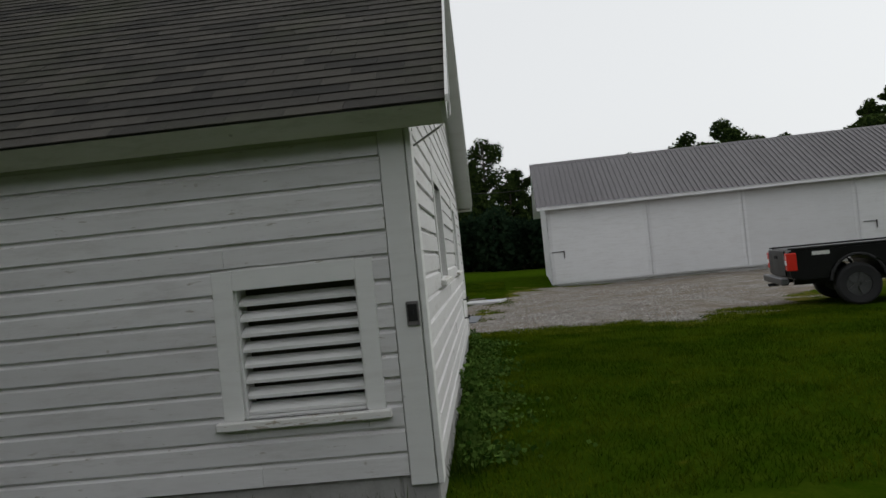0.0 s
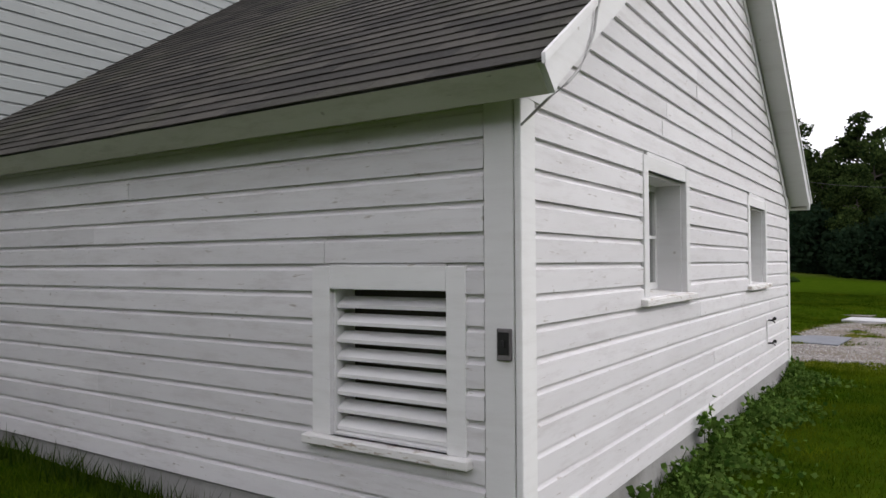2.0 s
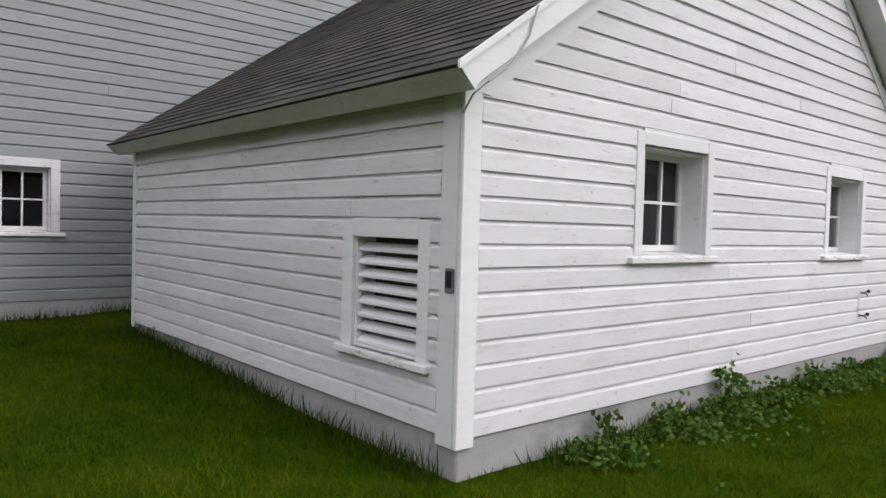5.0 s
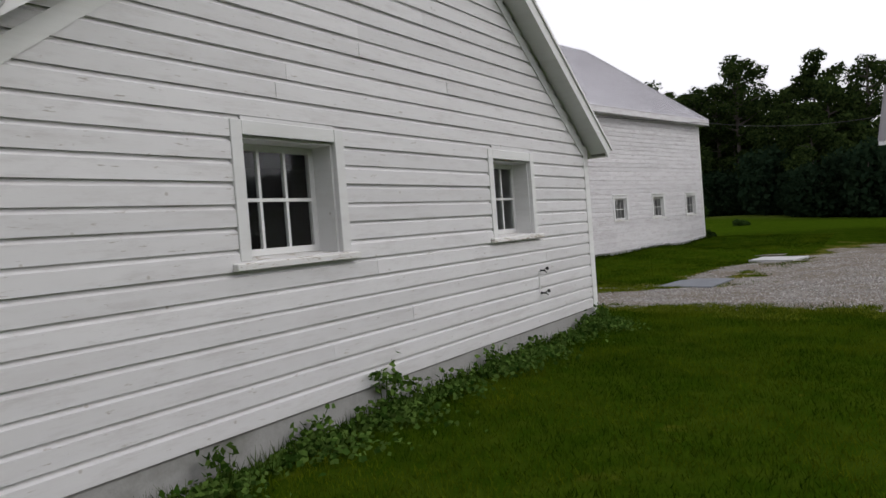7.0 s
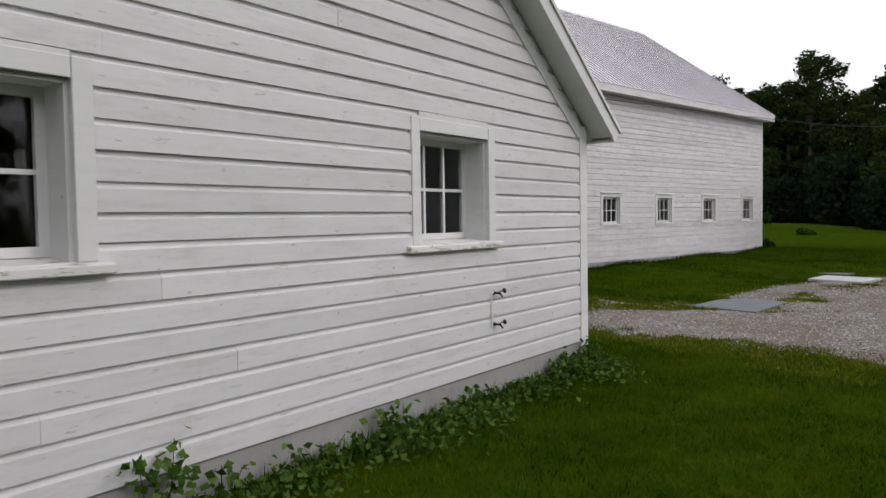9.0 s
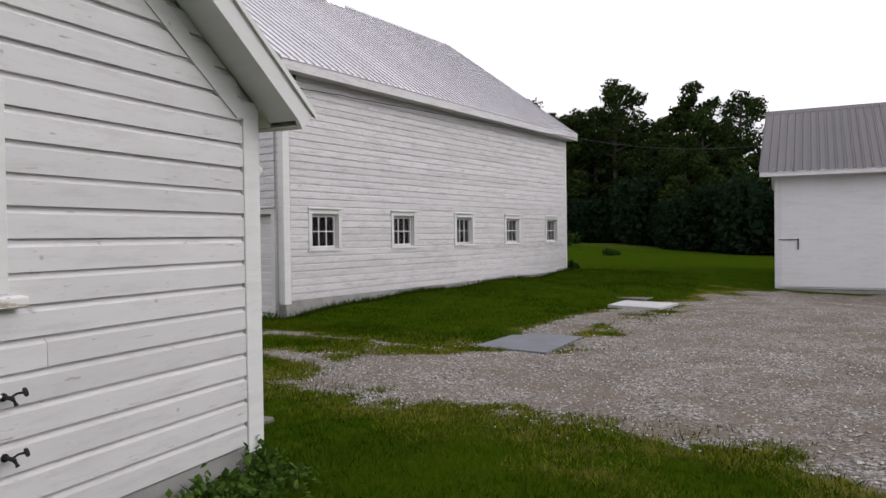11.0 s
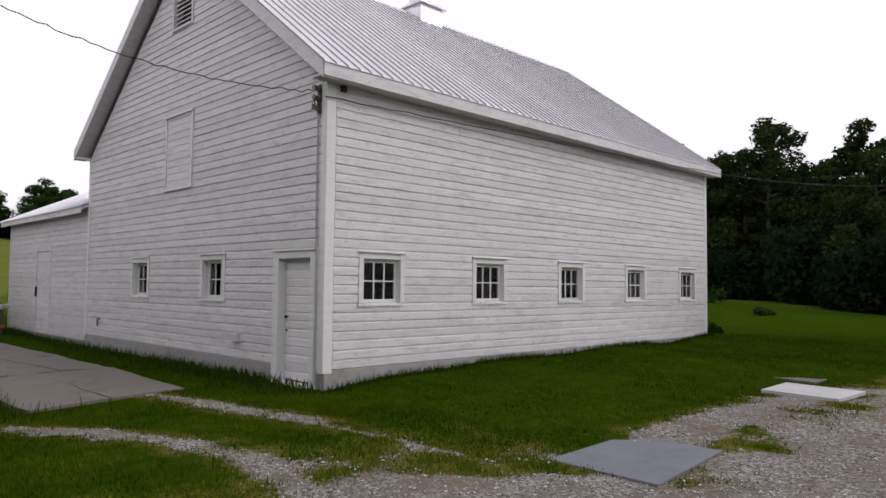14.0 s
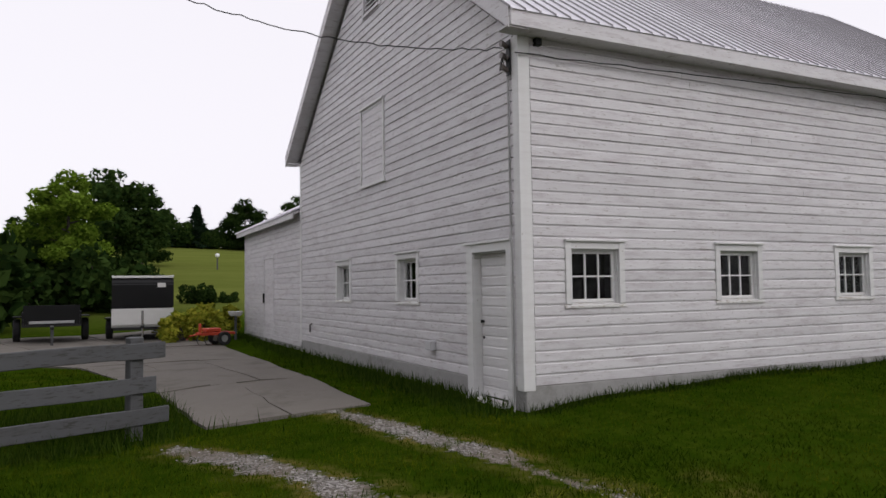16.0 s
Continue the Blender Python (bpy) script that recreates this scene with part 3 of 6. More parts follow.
part("frame", boxes((u0 - 0.115, u0, -0.03, 0.0, z0, z1 + 0.11), (u1, u1 + 0.1, -0.03, 0.0, z0, z1 + 0.11), (u0, u1, -0.028, 0.0, z1, z1 + 0.11), (u0 - 0.01, u0 + 0.012, 0.001, 0.15, z0, z1), (u1 - 0.012, u1 + 0.01, 0.001, 0.15, z0, z1), bevel=0.003), white_trim, vent)
part("window_sill", boxes((u0 - 0.15, u1 + 0.13, -0.075, 0.1, z0 - 0.045, z0 + 0.0), bevel=0.006), flaked_trim, vent)
for k in range(8):
    zz = z0 + 0.045 + k * (z1 - z0 - 0.03) / 8
    sl = bmesh.new()
    prism(sl, [(0.012, zz - 0.022), (0.012, zz - 0.004), (0.075, zz + 0.034), (0.075, zz + 0.018)], "x", u0 + 0.013, u1 - 0.013)
    part("slat", sl, white_trim, vent)
sb = bmesh.new()
prism(sb, [(0.0, z0 - 0.01), (0.15, z0 - 0.01), (0.15, z0 + 0.07), (0.0, z0 + 0.012)], "x", u0 + 0.013, u1 - 0.013)
part("sloped_sill", sb, white_trim, vent)
# dark sheet added for the shade behind the slats
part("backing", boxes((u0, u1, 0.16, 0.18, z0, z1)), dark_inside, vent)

# ---- the white barn ----
B_AT = pose(BX, BY, 0, 0, 0, BA)
BL, BW, B_EAVE, B_RIDGE, B_SLOPE, B_BASE, B_PITCH = 13.4, 10.62, 4.82, 5.31, 0.735, 0.255, 0.1506
barn = thing("barn", B_AT, "large white clapboard barn with a ribbed metal gable roof", "barn")


def b_top(x):
    return B_EAVE + 0.1 + B_SLOPE * min(x, BW - x)


BWIN = [(0.76 + 2.765 * k, 1.57 + 2.765 * k, 1.30, 2.045) for k in range(5)]
long_wall = backing(barn, BL, (lambda x: B_EAVE + 0.1, []), BWIN, weathered_boards, base=B_BASE)
siding(long_wall, 0.16, BL - 0.12, B_BASE, B_EAVE - 0.02, B_PITCH, BWIN, weathered_boards, seed=11, lengths=(3.8, 6.2))
GABLE_B = pose(0, BW, 0, 0, 0, -90)
B_DOOR = (BW - 1.30, BW - 0.34, -0.05, 2.04)
G1, G2 = (3.27, 4.08, 1.31, 2.06), (6.73, 7.55, 1.31, 2.06)
GV = (4.88, 5.72, 7.12, 7.95)
g_holes = [B_DOOR] + [(BW - g[1], BW - g[0], g[2], g[3]) for g in (G1, G2, GV)]
gable_b = backing(barn, BW, (b_top, [B_RIDGE]), g_holes, weathered_boards, at=GABLE_B, base=-0.1)
siding(gable_b, 0.1, BW - 0.12, B_BASE, B_EAVE + B_SLOPE * B_RIDGE, B_PITCH, g_holes, weathered_boards,
       left=lambda z: max(0.1, (z - B_EAVE - 0.05) / B_SLOPE), right=lambda z: min(BW - 0.12, BW - (z - B_EAVE - 0.05) / B_SLOPE), seed=12, lengths=(3.8, 6.2))
backing(barn, BW, (b_top, [B_RIDGE]), [], weathered_boards, at=pose(BL, 0, 0, 0, 0, 90), base=0.0)
backing(barn, BL, (lambda x: B_EAVE + 0.1, []), [], weathered_boards, at=pose(BL, BW, 0, 0, 0, 180), base=0.0)
# same near-black inner sheets, for the unlit look behind the barn's panes
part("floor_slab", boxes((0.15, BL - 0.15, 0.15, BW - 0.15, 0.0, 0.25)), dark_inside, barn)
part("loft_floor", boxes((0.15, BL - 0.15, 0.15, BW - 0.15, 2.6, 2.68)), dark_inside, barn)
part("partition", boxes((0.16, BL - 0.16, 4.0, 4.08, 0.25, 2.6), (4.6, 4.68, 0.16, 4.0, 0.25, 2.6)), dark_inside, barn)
fb = bmesh.new()
for r in ((0.0, BL, -0.03, 0.25), (0.0, BL, BW - 0.25, BW), (BL - 0.25, BL, 0.25, BW - 0.25), (-0.03, 0.25, 1.46, BW - 0.25)):
    box(fb, *r, -0.7, B_BASE - 0.003, 0.015)
box(fb, -0.02, 0.25, -0.03, 1.46, -0.7, -0.1, 0.012)
part("foundation", fb, foundation_mat, barn)
for r in ((-0.034, 0.15, -0.034, -0.001), (-0.034, -0.001, -0.001, 0.12), (BL - 0.12, BL + 0.03, -0.034, -0.001), (-0.034, -0.001, BW - 0.1, BW + 0.03)):
    part("corner_board", boxes((*r, B_BASE - 0.06, B_EAVE + 0.05), bevel=0.005), white_trim, barn)
for k, w in enumerate(BWIN):
    window(barn, pose(0, 0, 0), *w, 3, 2, 0.05, casing=0.1, proud=0.045, cap=0.035, trim=white_trim, horn=0.02, sill_out=0.05)
for g in (G1, G2):
    window(barn, GABLE_B, BW - g[1], BW - g[0], g[2], g[3], 3, 2, 0.09, casing=0.1, proud=0.045, cap=0.035, trim=white_trim, horn=0.02, sill_out=0.05)

BO = 0.32
roof_line = [(-BO, 5.10), (B_RIDGE, 5.10 + B_SLOPE * (B_RIDGE + BO)), (BW + BO, 5.10)]
deck = bmesh.new()
prism(deck, [(y, z - 0.03) for y, z in roof_line] + [(y, z - 0.1) for y, z in roof_line[::-1]], "x", -BO, BL + BO)
roof_b = part("roof", deck, weathered_boards, barn)
for side in (0, 1):
    def ry(d, side=side):
        return d if side == 0 else BW - d
    top = 5.10 + B_SLOPE * (B_RIDGE + BO)
    for x0, x1 in ((-BO - 0.025, -BO - 0.001), (BL + BO + 0.001, BL + BO + 0.025)):
        rk = bmesh.new()
        prism(rk, [(ry(-BO), 5.09), (ry(B_RIDGE), top - 0.01), (ry(B_RIDGE), top - 0.28), (ry(-BO), 4.82)], "x", x0, x1)
        part("rake_board", rk, weathered_boards, barn)
    sf = bmesh.new()
    prism(sf, [(ry(-BO), 4.83), (ry(B_RIDGE), top - 0.26), (ry(B_RIDGE), top - 0.235), (ry(-BO), 4.855)], "x", -BO, -0.036)
    part("soffit", sf, weathered_boards, barn)
    a, b = sorted((ry(-BO), ry(-BO - 0.025)))
    part("fascia", boxes((-BO, BL + BO, a, b, 4.85, 5.06), bevel=0.004), weathered_boards, barn)
    a, b = sorted((ry(-BO), ry(-0.002)))
    part("soffit", boxes((-BO, BL + BO, a, b, 4.86, 4.885)), weathered_boards, barn)


def rib_panel(width, length, ribs, rib_w, rib_h, slope_angle):
    """A ribbed roofing sheet lying in x-y from the eave upwards along +y."""
    pts = []
    step = width / ribs
    for k in range(ribs):
        c = step * k
        pts += [(c, rib_h), (c + rib_w * 0.3, rib_h), (c + rib_w * 0.36, 0.0), (c + rib_w * 0.42, -0.018), (c + rib_w * 0.66, -0.018), (c + rib_w * 0.7, 0.0)]
        pts += [(c + step - rib_w * 0.36, 0.0), (c + step - rib_w * 0.3, rib_h)]
    pts.append((width, rib_h))
    clean = []
    for p in pts:
        if not clean or abs(p[0] - clean[-1][0]) > 1e-6:
            clean.append(p)
    n = len(clean)
    vs = [(x, 0.0, z + 0.002) for x, z in clean] + [(x, length, z + 0.002) for x, z in clean]
    vs += [(x, y, z - 0.004) for x, y, z in vs]
    fs = [(k, k + 1, n + k + 1, n + k) for k in range(n - 1)] + [(2 * n + k + 1, 2 * n + k, 3 * n + k, 3 * n + k + 1) for k in range(n - 1)]
    fs += [(k + 1, k, 2 * n + k, 2 * n + k + 1) for k in range(n - 1)]
    return vs, fs


def roofing(roof, count, width, run, rise, y0, z0, x0, ribs, rib_w, rib_h, material, back_y=None, name="roof_panel"):
    ang = math.degrees(math.atan2(rise, run))
    length = math.hypot(run, rise)
    me = mesh_of(name, *rib_panel(width, length, ribs, rib_w, rib_h, ang), material)
    for k in range(count):
        place(name, me, roof, at=pose(x0 + k * width, y0, z0, ang, 0, 0) @ pose(0, 0, rng.uniform(0, 0.002)))
        if back_y is not None:
            place(name, me, roof, at=pose(x0 + (k + 1) * width, back_y, z0, 0, 0, 180) @ pose(0, 0, 0, ang, 0, 0))


b_run = B_RIDGE + BO + 0.03
roofing(roof_b, 15, (BL + 2 * BO + 0.04) / 15, b_run, b_run * B_SLOPE, -BO - 0.04, 5.055, -BO - 0.02, 4, 0.06, 0.004, barn_metal, back_y=BW + BO + 0.04)
# seams in a darker grey than the sheets
seam_metal = roof_metal("darker_roof_seam", (0.3, 0.29, 0.3), 0.6, 0.3)
seam_len = math.hypot(b_run, b_run * B_SLOPE)
sm = bmesh.new()
prism(sm, [(-0.012, 0.0), (-0.006, 0.024), (0.006, 0.024), (0.012, 0.0)], "y", 0.012, seam_len - 0.01)
seam_mesh = bpy.data.meshes.new("seam")
bmesh.ops.recalc_face_normals(sm, faces=sm.faces)
sm.to_mesh(seam_mesh)
sm.free()
seam_mesh.materials.append(seam_metal)
for k in range(61):
    place("seam", seam_mesh, roof_b, at=pose(-BO - 0.02 + k * (BL + 2 * BO + 0.04) / 60, -BO - 0.04, 5.058, math.degrees(math.atan(B_SLOPE)), 0, 0))
rc = bmesh.new()
top = 5.08 + B_SLOPE * (B_RIDGE + BO)
prism(rc, [(B_RIDGE - 0.2, top - 0.115), (B_RIDGE, top + 0.035), (B_RIDGE + 0.2, top - 0.115), (B_RIDGE + 0.2, top - 0.125), (B_RIDGE, top + 0.02), (B_RIDGE - 0.2, top - 0.125)], "x", -BO - 0.02, BL + BO + 0.02)
part("ridge_cap", rc, barn_metal, roof_b)

# ---- lean-to at the barn's end ----
C0, C1, C_EAVE = BW + 0.032, 18.0, 3.52
leanto = thing("lean_to_shed", B_AT, "low white clapboard lean-to joined to the barn end", "shed")
LC = C1 - C0
FRONT_C = pose(0.02, C1, 0, 0, 0, -90)
C_DOOR = (C1 - 15.1, C1 - 13.7, 0.1, 2.6)
c_front = backing(leanto, LC, (lambda x: C_EAVE + 0.1, []), [], weathered_boards, at=FRONT_C, base=0.05)
siding(c_front, 0.08, LC - 0.01, 0.08, C_EAVE, B_PITCH, [(C_DOOR[0], C_DOOR[1], C_DOOR[2], C_DOOR[3])], weathered_boards, seed=21)
backing(leanto, 5.0, (lambda x: C_EAVE + 0.1 + 0.47 * (5.0 - x), []), [], weathered_boards, at=pose(5.02, C1, 0, 0, 0, 180), base=0.0)
backing(leanto, LC, (lambda x: C_EAVE + 2.2, []), [], weathered_boards, at=pose(5.0, C0, 0, 0, 0, 90), base=0.0)
part("foundation", boxes((0.0, 0.3, C0, C1, -0.6, 0.06), bevel=0.01), foundation_mat, leanto)
part("corner_board", boxes((-0.015, 0.018, C1 - 0.07, C1 + 0.03, 0.03, C_EAVE), bevel=0.004), weathered_boards, leanto)
cr = bmesh.new()
prism(cr, [(-0.2, C_EAVE + 0.06), (5.1, C_EAVE + 0.06 + 0.47 * 5.3), (5.1, C_EAVE + 0.47 * 5.3), (-0.2, C_EAVE)], "y", C0 - 0.01, C1 + 0.38)
roof_c = part("roof", cr, weathered_boards, leanto)
part("fascia", boxes((-0.23, -0.201, C0 - 0.01, C1 + 0.38, C_EAVE - 0.1, C_EAVE + 0.09), bevel=0.004), weathered_boards, leanto)
ck = bmesh.new()
prism(ck, [(-0.23, C_EAVE + 0.05), (5.1, C_EAVE + 0.05 + 0.47 * 5.3), (5.1, C_EAVE - 0.12 + 0.47 * 5.3), (-0.23, C_EAVE - 0.1)], "y", C1 + 0.381, C1 + 0.3825)
part("rake_board", ck, weathered_boards, leanto)
me = mesh_of("roof_panel", *rib_panel(0.9, math.hypot(5.6, 5.6 * 0.47), 4, 0.05, 0.022, 0), barn_metal)
for k in range(9):
    if C0 - 0.01 + k * 0.9 < C1 + 0.3:
        place("roof_panel", me, roof_c, at=pose(-0.26, C0 + (k + 1) * 0.88, C_EAVE + 0.062, 0, 0, -90) @ pose(0, 0, 0, math.degrees(math.atan(0.47)), 0, 0))
d = new("door")
d.parent, d.matrix_basis = leanto, FRONT_C
du0, du1, dz0, dz1 = C_DOOR
siding(part("leaf", boxes((du0, du1, -0.004, 0.0, dz0, dz1)), door_paint, d), du0 + 0.09, du1 - 0.09, dz0, dz1 - 0.09, B_PITCH, [], weathered_boards, seed=4, lengths=(4, 5), t=0.016)
part("door_frame", boxes((du0, du0 + 0.085, -0.035, -0.0045, dz0, dz1), (du1 - 0.085, du1, -0.035, -0.0045, dz0, dz1), (du0 + 0.085, du1 - 0.085, -0.035, -0.0045, dz1 - 0.085, dz1), bevel=0.003), weathered_boards, d)
part("handle", boxes((du0 + 0.12, du0 + 0.16, -0.075, -0.02, 1.15, 1.45), bevel=0.006), dark_metal, d, "black iron handle")

# ---- long storage shed with sliding doors ----
S_AT = pose(SX, SY, 0, 0, 0, SA)
SL, SW, S_EAVE, S_SLOPE = 26.0, 7.4, 3.35, 0.57
shed = thing("storage_shed", S_AT, "long low white shed with wide doors and a grey metal roof", "shed")
S_FRONT = pose(0, 0, 0, 0, 0, -90)


def s_top(x):
    return S_EAVE + 0.08 + S_SLOPE * min(x, SW - x)


backing(shed, SL, (lambda x: S_EAVE + 0.08, []), [], shed_paint, at=S_FRONT, base=-0.15)
backing(shed, SW, (s_top, [SW / 2]), [], shed_paint, at=pose(SW, 0, 0, 0, 0, 180), base=-0.15)
backing(shed, SW, (s_top, [SW / 2]), [], shed_paint, at=pose(0, -SL, 0, 0, 0, 0), base=-0.15)
backing(shed, SL, (lambda x: S_EAVE + 0.08, []), [], shed_paint, at=pose(SW, -SL, 0, 0, 0, 90), base=-0.15)
part("foundation", boxes((0.02, 0.4, -SL, 0.0, -0.9, -0.16), (0.4, SW, -0.4, -0.02, -0.9, -0.16), bevel=0.02), foundation_mat, shed)
s_line = [(-0.42, S_EAVE - 0.08), (SW / 2, S_EAVE - 0.08 + S_SLOPE * (SW / 2 + 0.42)), (SW + 0.42, S_EAVE - 0.08)]
sd = bmesh.new()
prism(sd, [(x, z) for x, z in s_line] + [(x, z - 0.09) for x, z in s_line[::-1]], "y", -SL - 0.3, 0.38)
roof_s = part("roof", sd, shed_paint, shed)
part("fascia", boxes((-0.45, -0.421, -SL - 0.3, 0.38, S_EAVE - 0.2, S_EAVE - 0.06), bevel=0.004), shed_paint, shed)
s_run = SW / 2 + 0.45
me = mesh_of("roof_panel", *rib_panel(0.9, math.hypot(s_run, s_run * S_SLOPE), 4, 0.055, 0.05, 0), shed_metal)
sang = math.degrees(math.atan(S_SLOPE))
for k in range(30):
    place("roof_panel", me, roof_s, at=pose(-0.46, 0.4 - k * 0.9, S_EAVE - 0.082, 0, 0, -90) @ pose(0, 0, 0, sang, 0, 0))
    if k < 29:
        place("roof_panel", me, roof_s, at=pose(SW + 0.46, -0.5 - k * 0.9, S_EAVE - 0.082, 0, 0, 90) @ pose(0, 0, 0, sang, 0, 0))
sr = bmesh.new()
st = S_EAVE - 0.06 + S_SLOPE * (SW / 2 + 0.42)
prism(sr, [(SW / 2 - 0.2, st - 0.1), (SW / 2, st + 0.05), (SW / 2 + 0.2, st - 0.1), (SW / 2 + 0.2, st - 0.11), (SW / 2, st + 0.035), (SW / 2 - 0.2, st - 0.11)], "y", -SL - 0.32, 0.4)
part("ridge_cap", sr, shed_metal, roof_s)
for k, (a, b) in enumerate(((0.06, 4.3), (4.34, 8.28), (8.32, 12.9), (12.96, 17.2), (17.3, 21.4), (21.5, 25.8))):
    dz = -0.045 if k % 2 else -0.028
    dr = new("sliding_door")
    dr.parent, dr.matrix_basis = shed, S_FRONT
    part("leaf", boxes((a, b, dz, -0.002, -0.1, S_EAVE - 0.12), bevel=0.006), shed_paint, dr)
    for e in (a + 0.03, b - 0.13):
        part("edge_batten", boxes((e, e + 0.1, dz - 0.012, dz - 0.001, -0.08, S_EAVE - 0.14), bevel=0.003), shed_paint, dr)
    if k in (0, 3):
        h = a + 0.35 if k == 0 else b - 3.8
        part("latch", boxes((h - 0.3, h + 0.25, dz - 0.035, dz - 0.012, 1.28, 1.31), (h + 0.2, h + 0.24, dz - 0.05, dz - 0.012, 1.0, 1.33), bevel=0.004), dark_metal, dr, "black iron latch bar")

# ---- tall barn behind the small building ----
DX0, DX1, DY, D_EAVE, D_SLOPE, D_BASE = -6.5, 5.25, 7.1, 5.95, 0.72, 0.42
DW = DX1 - DX0
D_AT = pose(DX0, DY, 0)
back_barn = thing("tall_barn", D_AT, "tall white clapboard barn wall standing in shade", "barn")


def d_top(x):
    return D_EAVE + 0.1 + D_SLOPE * min(x, DW - x)


DWIN = (-DX0 - 1.47, -DX0 - 0.65, 1.29, 2.10)
d_wall = backing(back_barn, DW, (d_top, [DW / 2]), [DWIN], shaded_boards, base=D_BASE)
siding(d_wall, 0.1, DW - 0.1, D_BASE, D_EAVE + D_SLOPE * DW / 2, 0.1494, [DWIN], shaded_boards, left=lambda z: max(0.1, (z - D_EAVE - 0.05) / D_SLOPE), right=lambda z: min(DW - 0.1, DW - (z - D_EAVE - 0.05) / D_SLOPE), seed=31, lengths=(3, 5))
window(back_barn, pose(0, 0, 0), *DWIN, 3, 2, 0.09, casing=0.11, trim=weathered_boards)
backing(back_barn, 16, (lambda x: D_EAVE + 0.1, []), [], weathered_boards, at=pose(DW, 0, 0, 0, 0, 90), base=0.0)
backing(back_barn, 16, (lambda x: D_EAVE + 0.1, []), [], weathered_boards, at=pose(0, 16, 0, 0, 0, -90), base=0.0)
backing(back_barn, DW, (d_top, [DW / 2]), [], weathered_boards, at=pose(DW, 16, 0, 0, 0, 180), base=0.0)
part("foundation", boxes((0, DW, -0.02, 0.3, -0.3, D_BASE - 0.004), (0, 0.3, 0.3, 16, -0.3, D_BASE), (DW - 0.3, DW, 0.3, 16, -0.3, D_BASE), bevel=0.01), foundation_mat, back_barn)
# near-black sheet that keeps the space behind the window dark
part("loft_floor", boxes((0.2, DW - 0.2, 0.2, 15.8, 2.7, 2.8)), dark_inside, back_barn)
d_line = [(-0.4, D_EAVE - 0.1), (DW / 2, D_EAVE - 0.1 + D_SLOPE * (DW / 2 + 0.4)), (DW + 0.4, D_EAVE - 0.1)]
dd = bmesh.new()
prism(dd, [(x, z + 0.25) for x, z in d_line] + [(x, z) for x, z in d_line[::-1]], "y", -0.35, 16.3)
part("roof", dd, barn_metal, back_barn)
for side in (0, 1):
    dk = bmesh.new()
    def dx(q, side=side):
        return q if side == 0 else DW - q
    prism(dk, [(dx(-0.42), D_EAVE + 0.13), (dx(DW / 2), D_EAVE + 0.13 + D_SLOPE * (DW / 2 + 0.42)), (dx(DW / 2), D_EAVE - 0.13 + D_SLOPE * (DW / 2 + 0.42)), (dx(-0.42), D_EAVE - 0.13)], "y", -0.375, -0.351)
    part("rake_board", dk, weathered_boards, back_barn)

# ---- shingles on the small building's roof ----
def tab_mesh(w, l):
    b = 0.006
    vs = [(0.002, 0, 0), (w - 0.002, 0, 0), (w - 0.002, 0, b), (0.002, 0, b), (0, l, 0), (w, l, 0), (w, l, 0.001), (0, l, 0.001)]
    fs = [(0, 1, 2, 3), (3, 2, 6, 7), (0, 3, 7, 4), (1, 5, 6, 2), (0, 4, 5, 1), (4, 7, 6, 5)]
    return vs, fs


def shingle_roof():
    ang = math.degrees(math.atan(A_SLOPE))
    run = A_RIDGE + RO + 0.008
    length = math.hypot(run, run * A_SLOPE)
    expo, tabw = 0.125, 0.31
    rows = int(length / expo)
    across = RY1 - RY0 + 0.01
    one = mesh_of("shingle", *tab_mesh(tabw, expo * 1.6), shingle)
    rg = random.Random(41)
    left_slope = pose(-RO - 0.008, RY1, 2.266, 0, 0, -90) @ pose(0, 0, 0, ang, 0, 0)
    right_slope = pose(AW + RO + 0.008, RY0 - 0.01, 2.266, 0, 0, 90) @ pose(0, 0, 0, ang, 0, 0)
    far_v, far_f = [], []
    base_v, base_f = tab_mesh(tabw, expo * 1.6)
    for slope_m, near in ((left_slope, True), (right_slope, False)):
        for r in range(rows):
            shift = (0.0, 0.155)[r % 2] + rg.uniform(-0.02, 0.02)
            k = 0
            x = -shift
            while x < across - 0.02:
                a, b = max(x, 0.0), min(x + tabw, across)
                if b - a > 0.03:
                    lift = 0.007 * 1.0 + rg.uniform(0, 0.0015)
                    m = slope_m @ pose(a, r * expo + rg.uniform(-0.004, 0.004), lift, -2.1, 0, rg.uniform(-0.25, 0.25)) @ Matrix.Diagonal(((b - a) / tabw, 1, 1, 1))
                    if near and r < 15:
                        place("shingle", one, roof_a, at=m)
                    else:
                        n = len(far_v)
                        far_v.extend(tuple(m @ Vector(v)) for v in base_v)
                        far_f.extend(tuple(i + n for i in f) for f in base_f)
                x += tabw
    o = place("upper_shingles", mesh_of("upper_shingles", far_v, far_f, shingle), roof_a)
    o["kind"] = "stuff"
    top = a_roof_z(A_RIDGE)
    cap = bmesh.new()
    prism(cap, [(A_RIDGE - 0.13, top - 0.06), (A_RIDGE, top + 0.03), (A_RIDGE + 0.13, top - 0.06), (A_RIDGE, top + 0.018)], "y", RY0 - 0.01, RY1)
    part("ridge_cap", cap, shingle, roof_a)
    # underlay, so that no board shows between the tabs
    ul = bmesh.new()
    prism(ul, [(-RO - 0.006, 2.264), (A_RIDGE, 2.264 + A_SLOPE * (A_RIDGE + RO + 0.006)), (AW + RO + 0.006, 2.264), (AW + RO + 0.006, 2.269), (A_RIDGE, 2.269 + A_SLOPE * (A_RIDGE + RO + 0.006)), (-RO - 0.006, 2.269)], "y", RY0 - 0.003, RY1)
    part("underlay", ul, shingle, roof_a)


shingle_roof()

